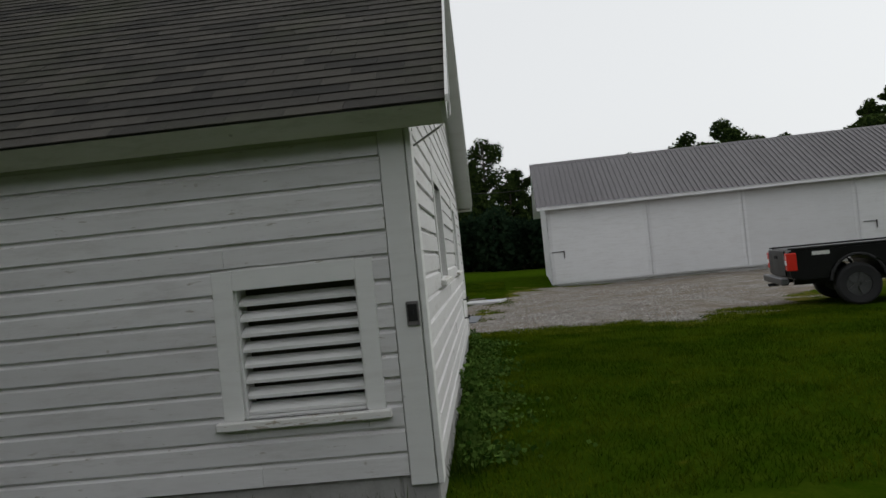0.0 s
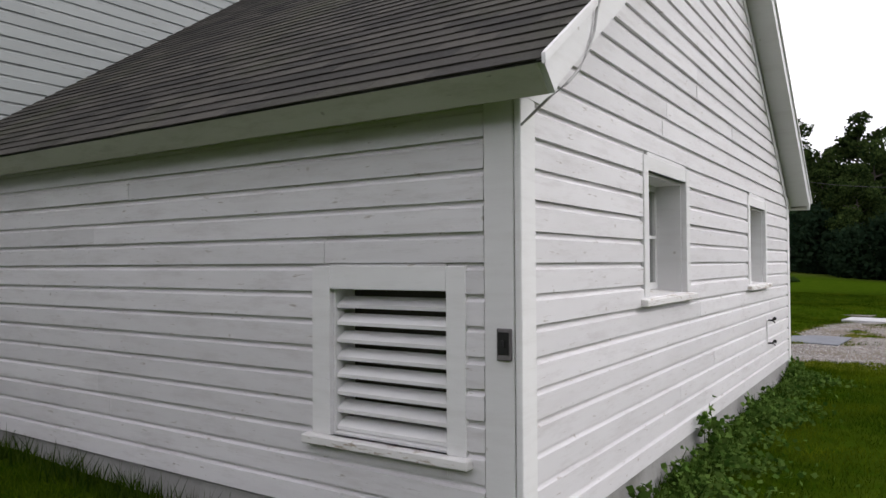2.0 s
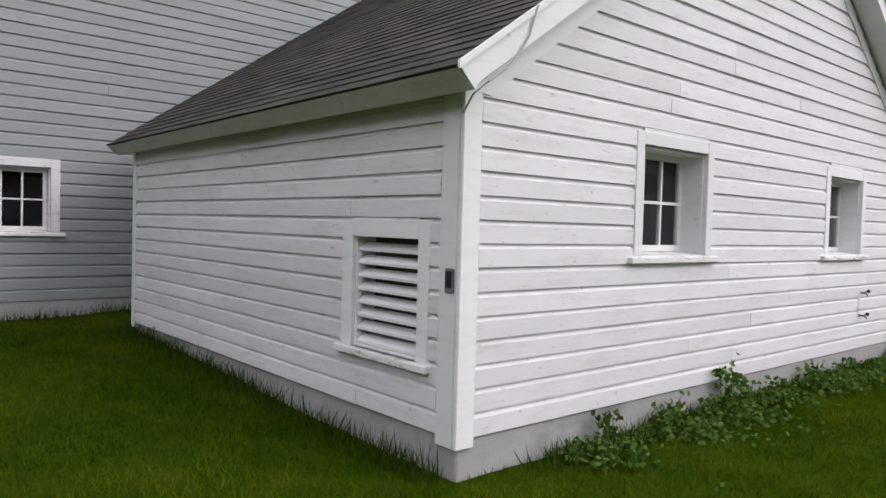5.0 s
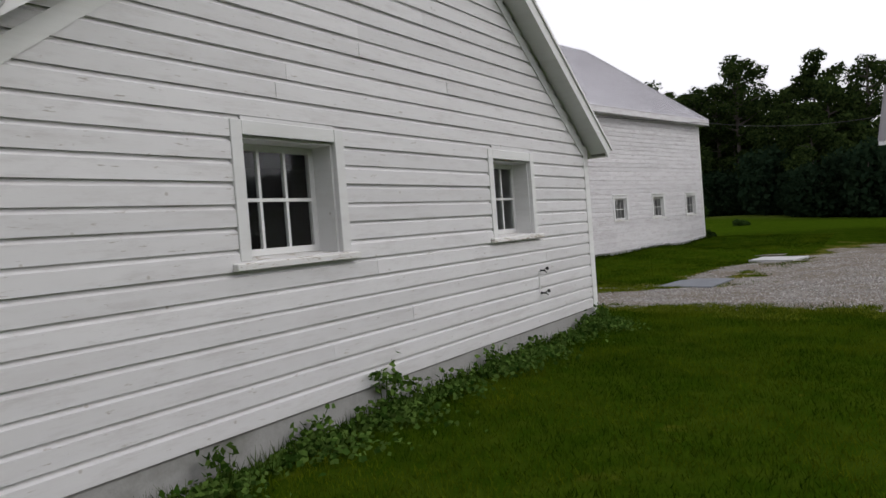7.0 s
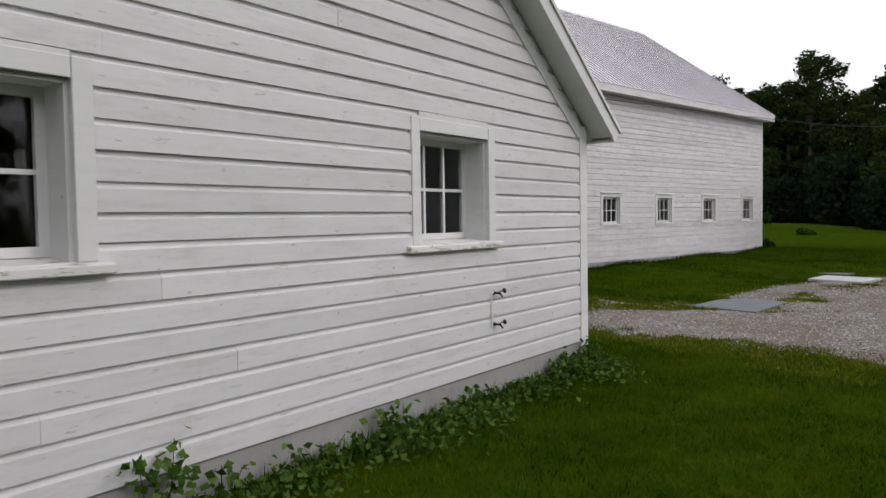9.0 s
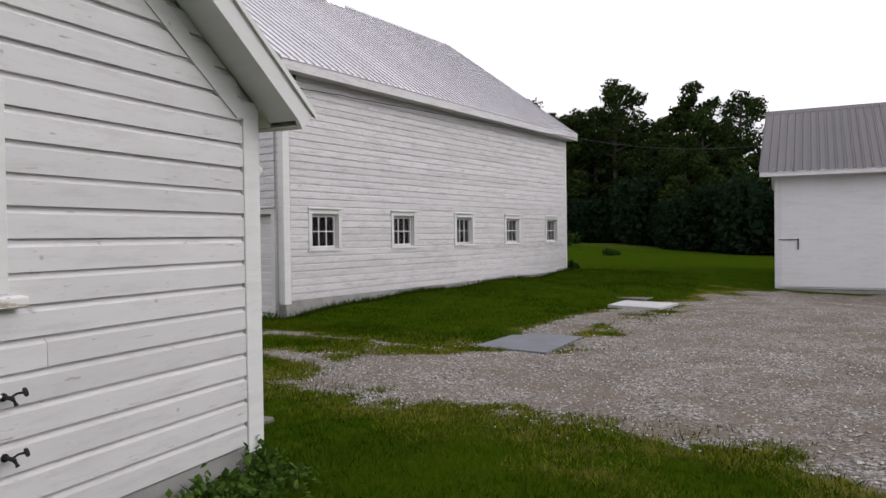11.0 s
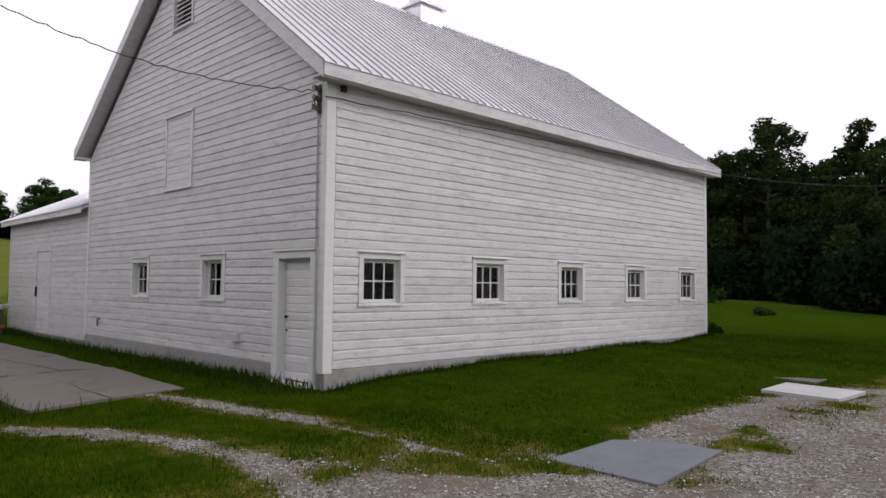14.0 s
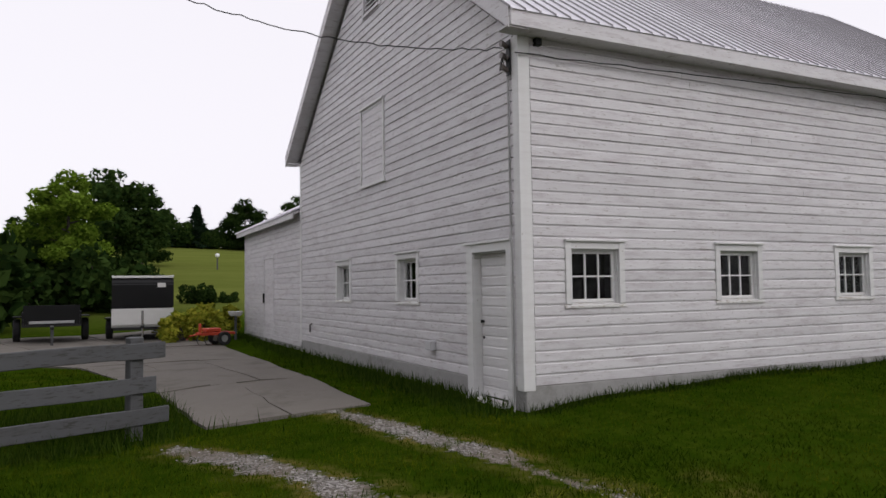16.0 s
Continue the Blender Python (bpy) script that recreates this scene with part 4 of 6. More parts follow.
# ---- fittings on the small building ----
sw = thing("switch_box", A_AT @ pose(-0.034, 0.045, 1.2), "small corroded dark metal switch box on the corner board", "switch box")
part("housing", boxes((-0.014, 0.001, -0.034, 0.034, -0.07, 0.062), bevel=0.004), rust_box, sw)
part("cover_plate", boxes((-0.019, -0.0142, -0.026, 0.026, -0.045, 0.048), bevel=0.002), dark_metal, sw)
part("toggle", boxes((-0.03, -0.019, -0.007, 0.007, -0.012, 0.016), bevel=0.002), black_rubber, sw)


def faucet(z):
    f = thing("outdoor_faucet", A_AT @ pose(5.60, -0.024, z) @ Matrix.Scale(0.72, 4), "black iron hose faucet on the clapboard wall", "faucet", "wall faucets")
    bm = tube(bmesh.new(), [(0, 0.01, 0), (0, -0.05, 0), (0, -0.085, -0.004), (0, -0.11, -0.035)], 0.012, 0.013)
    part("spout", bm, dark_metal, f)
    part("flange", tube(bmesh.new(), [(0, 0.005, 0), (0, -0.008, 0)], 0.024, sides=12), dark_metal, f)
    part("stem", tube(bmesh.new(), [(0, -0.06, 0), (0.03, -0.075, 0.02), (0.06, -0.09, 0.022)], 0.007), dark_metal, f)
    hw = bmesh.new()
    bmesh.ops.create_cone(hw, cap_ends=True, segments=10, radius1=0.026, radius2=0.026, depth=0.012, matrix=pose(0.066, -0.094, 0.023, 0, 78, -14))
    part("hand_wheel", hw, dark_metal, f)
    return f


faucet(0.912)
faucet(0.672)
pipe = thing("water_pipe", A_AT @ pose(5.56, -0.03, 0.66), "thin white pipe joining two wall faucets", "pipe")
part("pipe_run", tube(bmesh.new(), [(0, 0, 0), (0, -0.002, 0.25), (0.03, 0.0, 0.258)], 0.007), white_trim, pipe)

rake_cable = thing("rake_cable", A_AT, "grey cable looped down the rake board", "cable")
pts = [(-0.06, -0.05, 2.09), (-0.13, -0.2, 2.16), (-0.08, -0.262, 2.225), (0.03, -0.262, 2.30), (0.13, -0.262, 2.40), (0.2, -0.262, 2.50), (0.235, -0.262, 2.60), (0.25, -0.275, 2.67)]
part("cable_run", tube(bmesh.new(), pts, 0.006, sides=6), cable_grey, rake_cable)

flood = thing("flood_lamp", A_AT @ pose(AW + 0.034, 0.16, 1.95), "silver outdoor flood lamp on a wall bracket", "lamp")
part("wall_plate", boxes((0, 0.02, -0.05, 0.05, -0.05, 0.05), bevel=0.006), aluminium, flood)
part("arm", tube(bmesh.new(), [(0.01, 0, 0), (0.06, -0.01, 0.03), (0.1, -0.01, 0.03)], 0.012), aluminium, flood)
part("shade", tube(bmesh.new(), [(0.08, -0.02, 0.05), (0.11, -0.02, 0.03), (0.17, -0.03, -0.02)], 0.03, 0.05, 14), white_sheet, flood)
part("bulb", tube(bmesh.new(), [(0.17, -0.03, -0.02), (0.19, -0.032, -0.032)], 0.042, 0.022, 14), white_lens, flood)

step = tagged(part("concrete_step", boxes((AW * AS + 0.03, 8.99, 0.85, 3.4, -0.4, 0.02), bevel=0.015), pad_mat, None), "low grey concrete step beside the outbuilding", "step")

# ---- barn door, hatch, vent, cupola ----
bd = new("door")
bd.parent, bd.matrix_basis = barn, GABLE_B
u0, u1, z0, z1 = B_DOOR
part("door_frame", boxes((u0 - 0.16, u0 + 0.02, -0.045, 0.001, z0 - 0.03, z1 + 0.12), (u1 - 0.0, u1 + 0.12, -0.045, 0.001, z0 - 0.03, z1 + 0.12), (u0 + 0.02, u1, -0.043, 0.001, z1, z1 + 0.12), (u0 - 0.2, u1 + 0.14, -0.075, 0.0, z1 + 0.12, z1 + 0.155),
                         (u0 + 0.0, u0 + 0.02, 0.001, 0.16, z0, z1), (u1 - 0.02, u1 - 0.0, 0.001, 0.16, z0, z1), (u0 + 0.02, u1 - 0.02, 0.001, 0.16, z1 - 0.02, z1), bevel=0.004), white_trim, bd)
leaf = part("leaf", boxes((u0 + 0.022, u1 - 0.022, 0.12, 0.155, z0 + 0.04, z1 - 0.022)), door_paint, bd)
for k in range(14):
    a = z0 + 0.05 + k * 0.1425
    vs, fs = board_mesh(lambda z: u0 + 0.03, lambda z: u1 - 0.03, a + 0.004, a + 0.1425, 0.016)
    place("panel_board", mesh_of("panel_board", [(x, y + 0.12, z) for x, y, z in vs], fs, door_paint), leaf)
part("threshold", boxes((u0 - 0.1, u1 + 0.06, -0.12, 0.12, z0 - 0.04, z0 + 0.02), bevel=0.008), flaked_trim, bd)
part("door_knob", tube(bmesh.new(), [(u0 + 0.09, 0.105, 1.05), (u0 + 0.09, 0.06, 1.05)], 0.02, 0.026, 10), dark_metal, bd, "dark door knob")
part("lock", tube(bmesh.new(), [(u0 + 0.09, 0.105, 0.82), (u0 + 0.09, 0.09, 0.82)], 0.02, 0.02, 10), dark_metal, bd, "dark lock plate")

hatch = new("loft_hatch")
hatch.parent, hatch.matrix_basis = barn, GABLE_B
h0, h1 = BW - 5.93, BW - 4.66
part("frame", boxes((h0, h0 + 0.05, -0.06, -0.021, 3.64, 5.17), (h1 - 0.05, h1, -0.06, -0.021, 3.64, 5.17), (h0 + 0.05, h1 - 0.05, -0.04, -0.021, 5.12, 5.17), (h0 - 0.04, h1 + 0.04, -0.07, -0.018, 3.58, 3.64), (h0 - 0.04, h1 + 0.04, -0.09, -0.018, 5.17, 5.21), bevel=0.003), white_trim, hatch)
for k in range(10):
    a = 3.65 + k * 0.1465
    vs, fs = board_mesh(lambda z: h0 + 0.055, lambda z: h1 - 0.055, a + 0.004, a + 0.1465, 0.014)
    place("panel_board", mesh_of("panel_board", [(x, y - 0.022, z) for x, y, z in vs], fs, weathered_boards), hatch)

gv = new("gable_vent")
gv.parent, gv.matrix_basis = barn, GABLE_B
u0, u1, z0, z1 = BW - GV[1], BW - GV[0], GV[2], GV[3]
part("frame", boxes((u0 - 0.08, u0, -0.05, 0.0, z0 - 0.06, z1 + 0.08), (u1, u1 + 0.08, -0.05, 0.0, z0 - 0.06, z1 + 0.08), (u0, u1, -0.05, 0.0, z1, z1 + 0.08), (u0, u1, -0.07, 0.02, z0 - 0.06, z0), bevel=0.004), weathered_boards, gv)
for k in range(8):
    zz = z0 + 0.03 + k * 0.1
    sl = bmesh.new()
    prism(sl, [(0.0, zz - 0.01), (0.0, zz + 0.012), (0.09, zz + 0.07), (0.09, zz + 0.05)], "x", u0 + 0.002, u1 - 0.002)
    part("slat", sl, weathered_boards, gv)
# dark sheet closing the vent, in place of shade between slats
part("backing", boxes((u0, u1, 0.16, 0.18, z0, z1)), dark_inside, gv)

cup = thing("roof_ventilator", B_AT @ pose(6.96, B_RIDGE, 9.1), "small white box ventilator on the barn ridge", "ventilator")
part("base", boxes((-0.42, 0.42, -0.42, 0.42, -0.45, 0.32), bevel=0.01), barn_metal, cup)
hp_bm = bmesh.new()
ring0 = [hp_bm.verts.new((x, y, 0.32)) for x, y in ((-0.52, -0.52), (0.52, -0.52), (0.52, 0.52), (-0.52, 0.52))]
ring1 = [hp_bm.verts.new((x, y, 0.55)) for x, y in ((-0.27, -0.27), (0.27, -0.27), (0.27, 0.27), (-0.27, 0.27))]
hp_bm.faces.new(ring0[::-1])
hp_bm.faces.new(ring1)
for k in range(4):
    hp_bm.faces.new((ring0[k], ring0[(k + 1) % 4], ring1[(k + 1) % 4], ring1[k]))
part("hood", hp_bm, barn_metal, cup)
part("neck", boxes((-0.26, 0.26, -0.26, 0.26, 0.55, 0.95), bevel=0.01), barn_metal, cup)
part("cap", boxes((-0.38, 0.38, -0.38, 0.38, 0.95, 1.02), bevel=0.01), barn_metal, cup)

# meter box, small vent and the service bracket at the barn's corner
mb = thing("meter_box", B_AT @ pose(-0.02, 2.66, 0.62), "small pale grey utility box on the barn wall", "utility box")
part("housing", boxes((-0.09, 0.0, -0.11, 0.11, -0.08, 0.08), bevel=0.01), grey_box_paint, mb)
part("lid", boxes((-0.1, -0.09, -0.1, 0.1, -0.07, 0.07), bevel=0.004), grey_box_paint, mb)
wv = thing("wall_spigot", B_AT @ pose(-0.02, 9.6, 0.62), "small dark pipe stub on the barn wall", "pipe")
part("pipe_stub", tube(bmesh.new(), [(0, 0, 0.08), (-0.05, 0, 0.06), (-0.05, 0, -0.12)], 0.025), rust_box, wv)
ins = thing("service_bracket", B_AT @ pose(-0.05, 0.16, 4.62), "dark iron wire bracket with porcelain insulators", "bracket")
part("back_plate", boxes((-0.012, 0.0, -0.05, 0.05, -0.26, 0.22), bevel=0.003), dark_metal, ins)
for z in (-0.16, 0.0, 0.16):
    part("insulator", tube(bmesh.new(), [(-0.02, 0, z - 0.04), (-0.05, 0, z - 0.02), (-0.09, 0, z), (-0.12, 0, z)], 0.03, 0.045, 10), porcelain, ins)
coil = [(-0.08 + 0.05 * math.cos(a * 0.9), 0.08 * math.sin(a), -0.1 + 0.1 * math.sin(a * 1.7)) for a in np.linspace(0, 9, 28)]
part("wire_coil", tube(bmesh.new(), coil, 0.007, sides=5), cable_black, ins)
con = thing("conduit_pipe", B_AT @ pose(-0.05, 0.19, 0), "grey conduit running down the barn corner", "conduit")
part("pipe_run", tube(bmesh.new(), [(0, 0, 4.4), (0.0, 0.0, 2.32), (-0.035, -0.05, 2.2), (-0.035, -0.09, 2.0), (-0.03, -0.08, 0.1), (-0.06, -0.1, -0.1)], 0.014), cable_grey, con)
junc = thing("junction_box", B_AT @ pose(0.28, -0.06, 4.8), "small black junction box under the eave", "junction box")
part("housing", boxes((-0.05, 0.05, -0.02, 0.06, -0.05, 0.05), bevel=0.008), dark_metal, junc)


def sagging(name, a, b, sag, r, label, wob=0.0):
    o = thing(name, pose(0, 0, 0), label, "wire")
    a, b = Vector(a), Vector(b)
    n = 40
    pts = [a.lerp(b, k / n) + Vector((0, 0, -4 * sag * (k / n) * (1 - k / n) + wob * noise.noise(Vector((k * 0.7, 0, 0))))) for k in range(n + 1)]
    part("wire_run", tube(bmesh.new(), pts, r, sides=5), cable_black, o)


bc = B_AT @ Vector((-0.15, 0.16, 4.72))
sagging("service_wire", bc, (11.93, 8.0, 5.27), 0.25, 0.008, "twisted black service wire from barn to barn", 0.05)
sagging("eave_wire", B_AT @ Vector((-0.1, -0.07, 4.6)), B_AT @ Vector((13.7, -0.4, 4.93)), 0.02, 0.009, "thin black wire strung along the barn eave", 0.03)
sagging("yard_wire", B_AT @ Vector((13.7, -0.36, 4.95)), (30.0, -3.2, 4.4), 0.25, 0.012, "black wire crossing the yard to the shed")


# ---- slabs and the concrete apron ----
def slab(name, pts, z, h, material, label, category):
    bm = bmesh.new()
    prism(bm, pts, "z", z - h, z)
    bmesh.ops.bevel(bm, geom=list(bm.edges), offset=0.006, segments=1, affect="EDGES")
    return tagged(part(name, bm, material, None), label, category)


slab("cover_slab", [(14.24, -0.04), (16.04, -0.16), (16.28, 0.99), (14.5, 1.21)], -0.19, 0.2, slab_mat, "dark grey flat slab lying in the gravel", "slab")
slab("cover_slab", [(21.02, -0.78), (22.34, -1.06), (22.78, 0.29), (21.44, 0.48)], -0.17, 0.2, light_slab, "pale concrete slab lying beside the gravel", "slab")
slab("broken_slab", [(23.1, -0.15), (24.5, -0.5), (25.05, 1.25), (24.2, 1.15), (23.4, 0.7)], -0.16, 0.2, pad_mat, "broken tan concrete patch in the grass", "slab")
rg = random.Random(5)
apron = thing("concrete_apron", pose(0, 0, 0), "cracked old concrete apron beside the barn", "pavement", kind="structure")
edge_l = [(12.55, 8.2), (12.85, 11.3), (12.5, 16.0), (10.2, 20.0), (8.5, 27.0)]
edge_r = [(14.75, 7.7), (15.4, 11.0), (16.2, 15.5), (17.0, 20.0), (17.6, 27.0)]
for k in range(4):
    for j in range(2 if k < 1 else 3):
        n = 2 if k < 1 else 3
        def at_edge(q, f):
            a, b = edge_l[q], edge_r[q]
            return (a[0] + (b[0] - a[0]) * f, a[1] + (b[1] - a[1]) * f)
        p = [at_edge(k, j / n), at_edge(k, (j + 1) / n), at_edge(k + 1, (j + 1) / n), at_edge(k + 1, j / n)]
        c = (sum(q[0] for q in p) / 4, sum(q[1] for q in p) / 4)
        p = [(c[0] + (q[0] - c[0]) * (1 - 0.02 * rg.random() - 0.012), c[1] + (q[1] - c[1]) * (1 - 0.02 * rg.random() - 0.008)) for q in p]
        bm = bmesh.new()
        lo = [bm.verts.new((q[0], q[1], ground_z(*q) - 0.2)) for q in p]
        hi = [bm.verts.new((q[0], q[1], ground_z(*q) + 0.035 + rg.uniform(-0.012, 0.012))) for q in p]
        bm.faces.new(lo[::-1])
        bm.faces.new(hi)
        for q in range(4):
            bm.faces.new((lo[q], lo[(q + 1) % 4], hi[(q + 1) % 4], hi[q]))
        bmesh.ops.subdivide_edges(bm, edges=list(bm.edges), cuts=5, use_grid_fill=True)
        for v in bm.verts:
            v.co.z += 0.02 * noise.noise(v.co * 0.6)
            v.co.x += 0.07 * noise.noise(v.co * 1.7)
            v.co.y += 0.07 * noise.noise(v.co * 1.5 + Vector((5, 0, 0)))
        part("paving_slab", bm, pad_mat, apron)

# ---- rail fence ----
fence = thing("rail_fence", pose(11.74, 8.22, -0.2, 0, 0, 193.5), "grey weathered three-rail wooden fence", "fence")
for k in range(3):
    bm = boxes((-0.08 + 2.4 * k, 0.09 + 2.4 * k, -0.07, 0.07, -0.3, 1.2), bevel=0.012)
    for v in bm.verts:
        v.co += Vector((0.012 * noise.noise(v.co * 3), 0.01 * noise.noise(v.co * 4 + Vector((9, 0, 0))), 0))
    part("post", bm, grey_rail, fence)
for z, x0, x1 in ((1.035, -0.34, 5.0), (0.625, -0.22, 4.9), (0.25, -0.39, 5.1)):
    bm = bmesh.new()
    box(bm, x0, x1, 0.072, 0.112, z - 0.097, z + 0.097, 0.008)
    bmesh.ops.subdivide_edges(bm, edges=[e for e in bm.edges if e.calc_length() > 1], cuts=14)
    for v in bm.verts:
        v.co.z += 0.018 * noise.noise(Vector((v.co.x * 0.8, z * 7, 1))) + 0.008 * noise.noise(v.co * 6)
        v.co.y += 0.01 * noise.noise(Vector((v.co.x, z * 5, 4)))
    part("rail", bm, grey_rail, fence)


# ---- vehicles ----
def wheel(parent, x, y, r, w, rim_r, at_z=None, rim=None):
    z = r if at_z is None else at_z
    wl = new("wheel")
    wl.parent, wl.matrix_basis = parent, pose(x, y, z, 90, 0, 0)
    bm = bmesh.new()
    prof = [(rim_r, -w * 0.42), (r * 0.88, -w * 0.5), (r * 0.97, -w * 0.42), (r, -w * 0.3), (r, w * 0.3), (r * 0.97, w * 0.42), (r * 0.88, w * 0.5), (rim_r, w * 0.42)]
    n = 28
    rings = [[bm.verts.new((q * math.cos(2 * math.pi * k / n), q * math.sin(2 * math.pi * k / n), h)) for q, h in prof] for k in range(n)]
    for k in range(n):
        a, b = rings[k], rings[(k + 1) % n]
        for j in range(len(prof)):
            bm.faces.new((a[j], a[(j + 1) % len(prof)], b[(j + 1) % len(prof)], b[j]))
    part("tyre", bm, black_rubber, wl)
    bm = bmesh.new()
    bmesh.ops.create_cone(bm, cap_ends=True, segments=24, radius1=rim_r * 1.01, radius2=rim_r * 1.01, depth=w * 0.5)
    for k in range(5):
        a = 2 * math.pi * k / 5
        for s in (-1, 1):
            box(bm, 0.03, rim_r * 0.95, -0.035, 0.035, w * 0.25, w * 0.38, m=Matrix.Rotation(a, 4, "Z") @ Matrix.Diagonal((1, 1, s, 1)))
    part("rim", bm, rim or aluminium, wl)
    return wl


def pickup():
    tr = thing("pickup_truck", pose(10.36, -7.38, ground_z(10.36, -7.4), 0, 0, -101), "black pickup truck parked on the grass edge", "truck")
    w = 0.93
    bm = bmesh.new()
    prism(bm, [(-1.15, 0.62), (-1.17, 1.02), (-1.12, 1.12), (1.35, 1.12), (1.35, 0.5), (0.5, 0.5), (0.42, 0.78), (0.2, 0.93), (-0.2, 0.93), (-0.42, 0.78), (-0.5, 0.55), (-1.1, 0.55)], "y", -w, w)
    bmesh.ops.bevel(bm, geom=[e for e in bm.edges if e.calc_length() > 1.5], offset=0.03, segments=2, affect="EDGES")
    part("bed", bm, black_paint, tr)
    part("bed_rail", boxes((-1.15, 1.33, -w + 0.01, -w + 0.1, 1.121, 1.15), (-1.15, 1.33, w - 0.1, w - 0.01, 1.121, 1.15), bevel=0.01), black_rubber, tr)
    tg = part("tailgate", boxes((-1.2, -1.165, -0.74, 0.74, 0.62, 1.11), bevel=0.012), black_paint, tr)
    part("handle", boxes((-1.215, -1.2, -0.12, 0.12, 0.94, 1.0), bevel=0.005), black_rubber, tg)
    bb = bmesh.new()
    box(bb, -1.32, -1.18, -0.9, 0.9, 0.46, 0.6, 0.02)
    part("bumper", bb, dark_rim, tr)
    part("tow_hitch", boxes((-1.4, -1.2, -0.04, 0.04, 0.4, 0.46), bevel=0.005), dark_metal, tr)
    for s in (-1, 1):
        a, b = sorted((s * 0.945, s * 0.76))
        lampx = part("tail_light", boxes((-1.2, -1.02, a, b, 0.72, 1.06), bevel=0.015), red_lens, tr, "red tail light")
        part("reverse_lens", boxes((-1.206, -1.2, *sorted((s * 0.92, s * 0.78)), 0.83, 0.92), bevel=0.002), white_lens, lampx, "white reversing lens")
    bm = bmesh.new()
    prism(bm, [(1.38, 0.45), (1.38, 1.16), (1.46, 1.2), (1.72, 1.74), (2.9, 1.78), (3.55, 1.22), (4.75, 1.1), (4.9, 0.95), (4.92, 0.5), (4.25, 0.45), (4.15, 0.75), (3.95, 0.9), (3.6, 0.9), (3.4, 0.75), (3.3, 0.45)], "y", -w, w)
    for v in bm.verts:
        if v.co.z > 1.3:
            v.co.y *= 0.8
    bmesh.ops.bevel(bm, geom=[e for e in bm.edges if e.calc_length() > 1.2], offset=0.04, segments=2, affect="EDGES")
    part("cab", bm, black_paint, tr)
    for s in (-1, 1):
        gb = bmesh.new()
        q = [(1.62, 1.24), (1.8, 1.66), (2.85, 1.7), (3.4, 1.24)]
        vs = [gb.verts.new((x, s * (0.935 if z < 1.3 else 0.785), z)) for x, z in q] + [gb.verts.new((x, s * (0.925 if z < 1.3 else 0.775), z)) for x, z in q]
        gb.faces.new(vs[:4])
        gb.faces.new(vs[4:][::-1])
        for k in range(4):
            gb.faces.new((vs[k], vs[(k + 1) % 4], vs[4 + (k + 1) % 4], vs[4 + k]))
        part("side_window", gb, plain("tinted_glass", (0.02, 0.022, 0.024), 0.08, 0, 0, 1, 0), tr)
        part("decal", boxes((-0.75, -0.45, *sorted((s * 0.931, s * 0.934)), 0.99, 1.06)), white_sheet, tr, "pale sticker")
        part("wheel_arch", tube(bmesh.new(), [(0.47 * math.cos(a), s * 0.93, 0.42 + 0.53 * math.sin(a)) for a in np.linspace(0.15, 2.99, 12)], 0.03, sides=6), black_rubber, tr)
        for x in (0.0, 3.78):
            wheel(tr, x, s * 0.8, 0.39, 0.27, 0.22, rim=dark_rim)
    part("frame_rail", boxes((-1.0, 4.6, -0.45, -0.35, 0.42, 0.54), (-1.0, 4.6, 0.35, 0.45, 0.42, 0.54)), dark_metal, tr)
    part("axle", tube(bmesh.new(), [(0, -0.75, 0.39), (0, 0.75, 0.39)], 0.06), dark_metal, tr)
    part("side_mirror", boxes((3.0, 3.12, -1.14, -0.95, 1.2, 1.42), bevel=0.02), black_paint, tr)


pickup()


def cargo_trailer():
    g = ground_z(15.8, 23.6)
    c = thing("cargo_trailer", pose(15.9, 24.2, g + 0.035, 0, 0, 255), "small black and white enclosed cargo trailer", "trailer")
    bm = bmesh.new()
    prism(bm, [(-1.5, 0.42), (1.45, 0.42), (1.5, 0.5), (1.5, 1.0), (-1.5, 1.0)], "y", -0.9, 0.9)
    part("lower_body", bm, white_sheet, c, "white lower panel")
    bm = bmesh.new()
    prism(bm, [(-1.5, 1.001), (1.5, 1.001), (1.5, 1.78), (1.35, 1.96), (1.0, 2.02), (-1.5, 2.02)], "y", -0.9, 0.9)
    bmesh.ops.bevel(bm, geom=[e for e in bm.edges if e.calc_length() > 1.5], offset=0.04, segments=2, affect="EDGES")
    part("upper_body", bm, black_paint, c, "black upper panel")
    part("roof_trim", boxes((-1.5, 1.3, -0.91, -0.87, 1.98, 2.05), (-1.5, 1.3, 0.87, 0.91, 1.98, 2.05), (1.25, 1.42, -0.9, 0.9, 1.955, 2.03), bevel=0.008), white_sheet, c, "white roof trim")
    part("decal", boxes((1.501, 1.504, 0.42, 0.66, 1.66, 1.8)), white_sheet, c, "pale decal")
    part("tongue", boxes((1.4, 2.6, -0.05, 0.05, 0.42, 0.5), bevel=0.005), dark_metal, c)
    part("jack", tube(bmesh.new(), [(2.3, 0, 0.08), (2.3, 0, 0.95)], 0.035), chrome, c)
    part("chassis", boxes((-1.5, 1.5, -0.85, 0.85, 0.33, 0.42)), dark_metal, c)
    for s in (-1, 1):
        part("fender", boxes((-0.55, 0.55, *sorted((s * 0.905, s * 1.16)), 0.66, 0.7), bevel=0.01), black_paint, c)
        wheel(c, 0.0, s * 1.03, 0.33, 0.2, 0.18)


cargo_trailer()


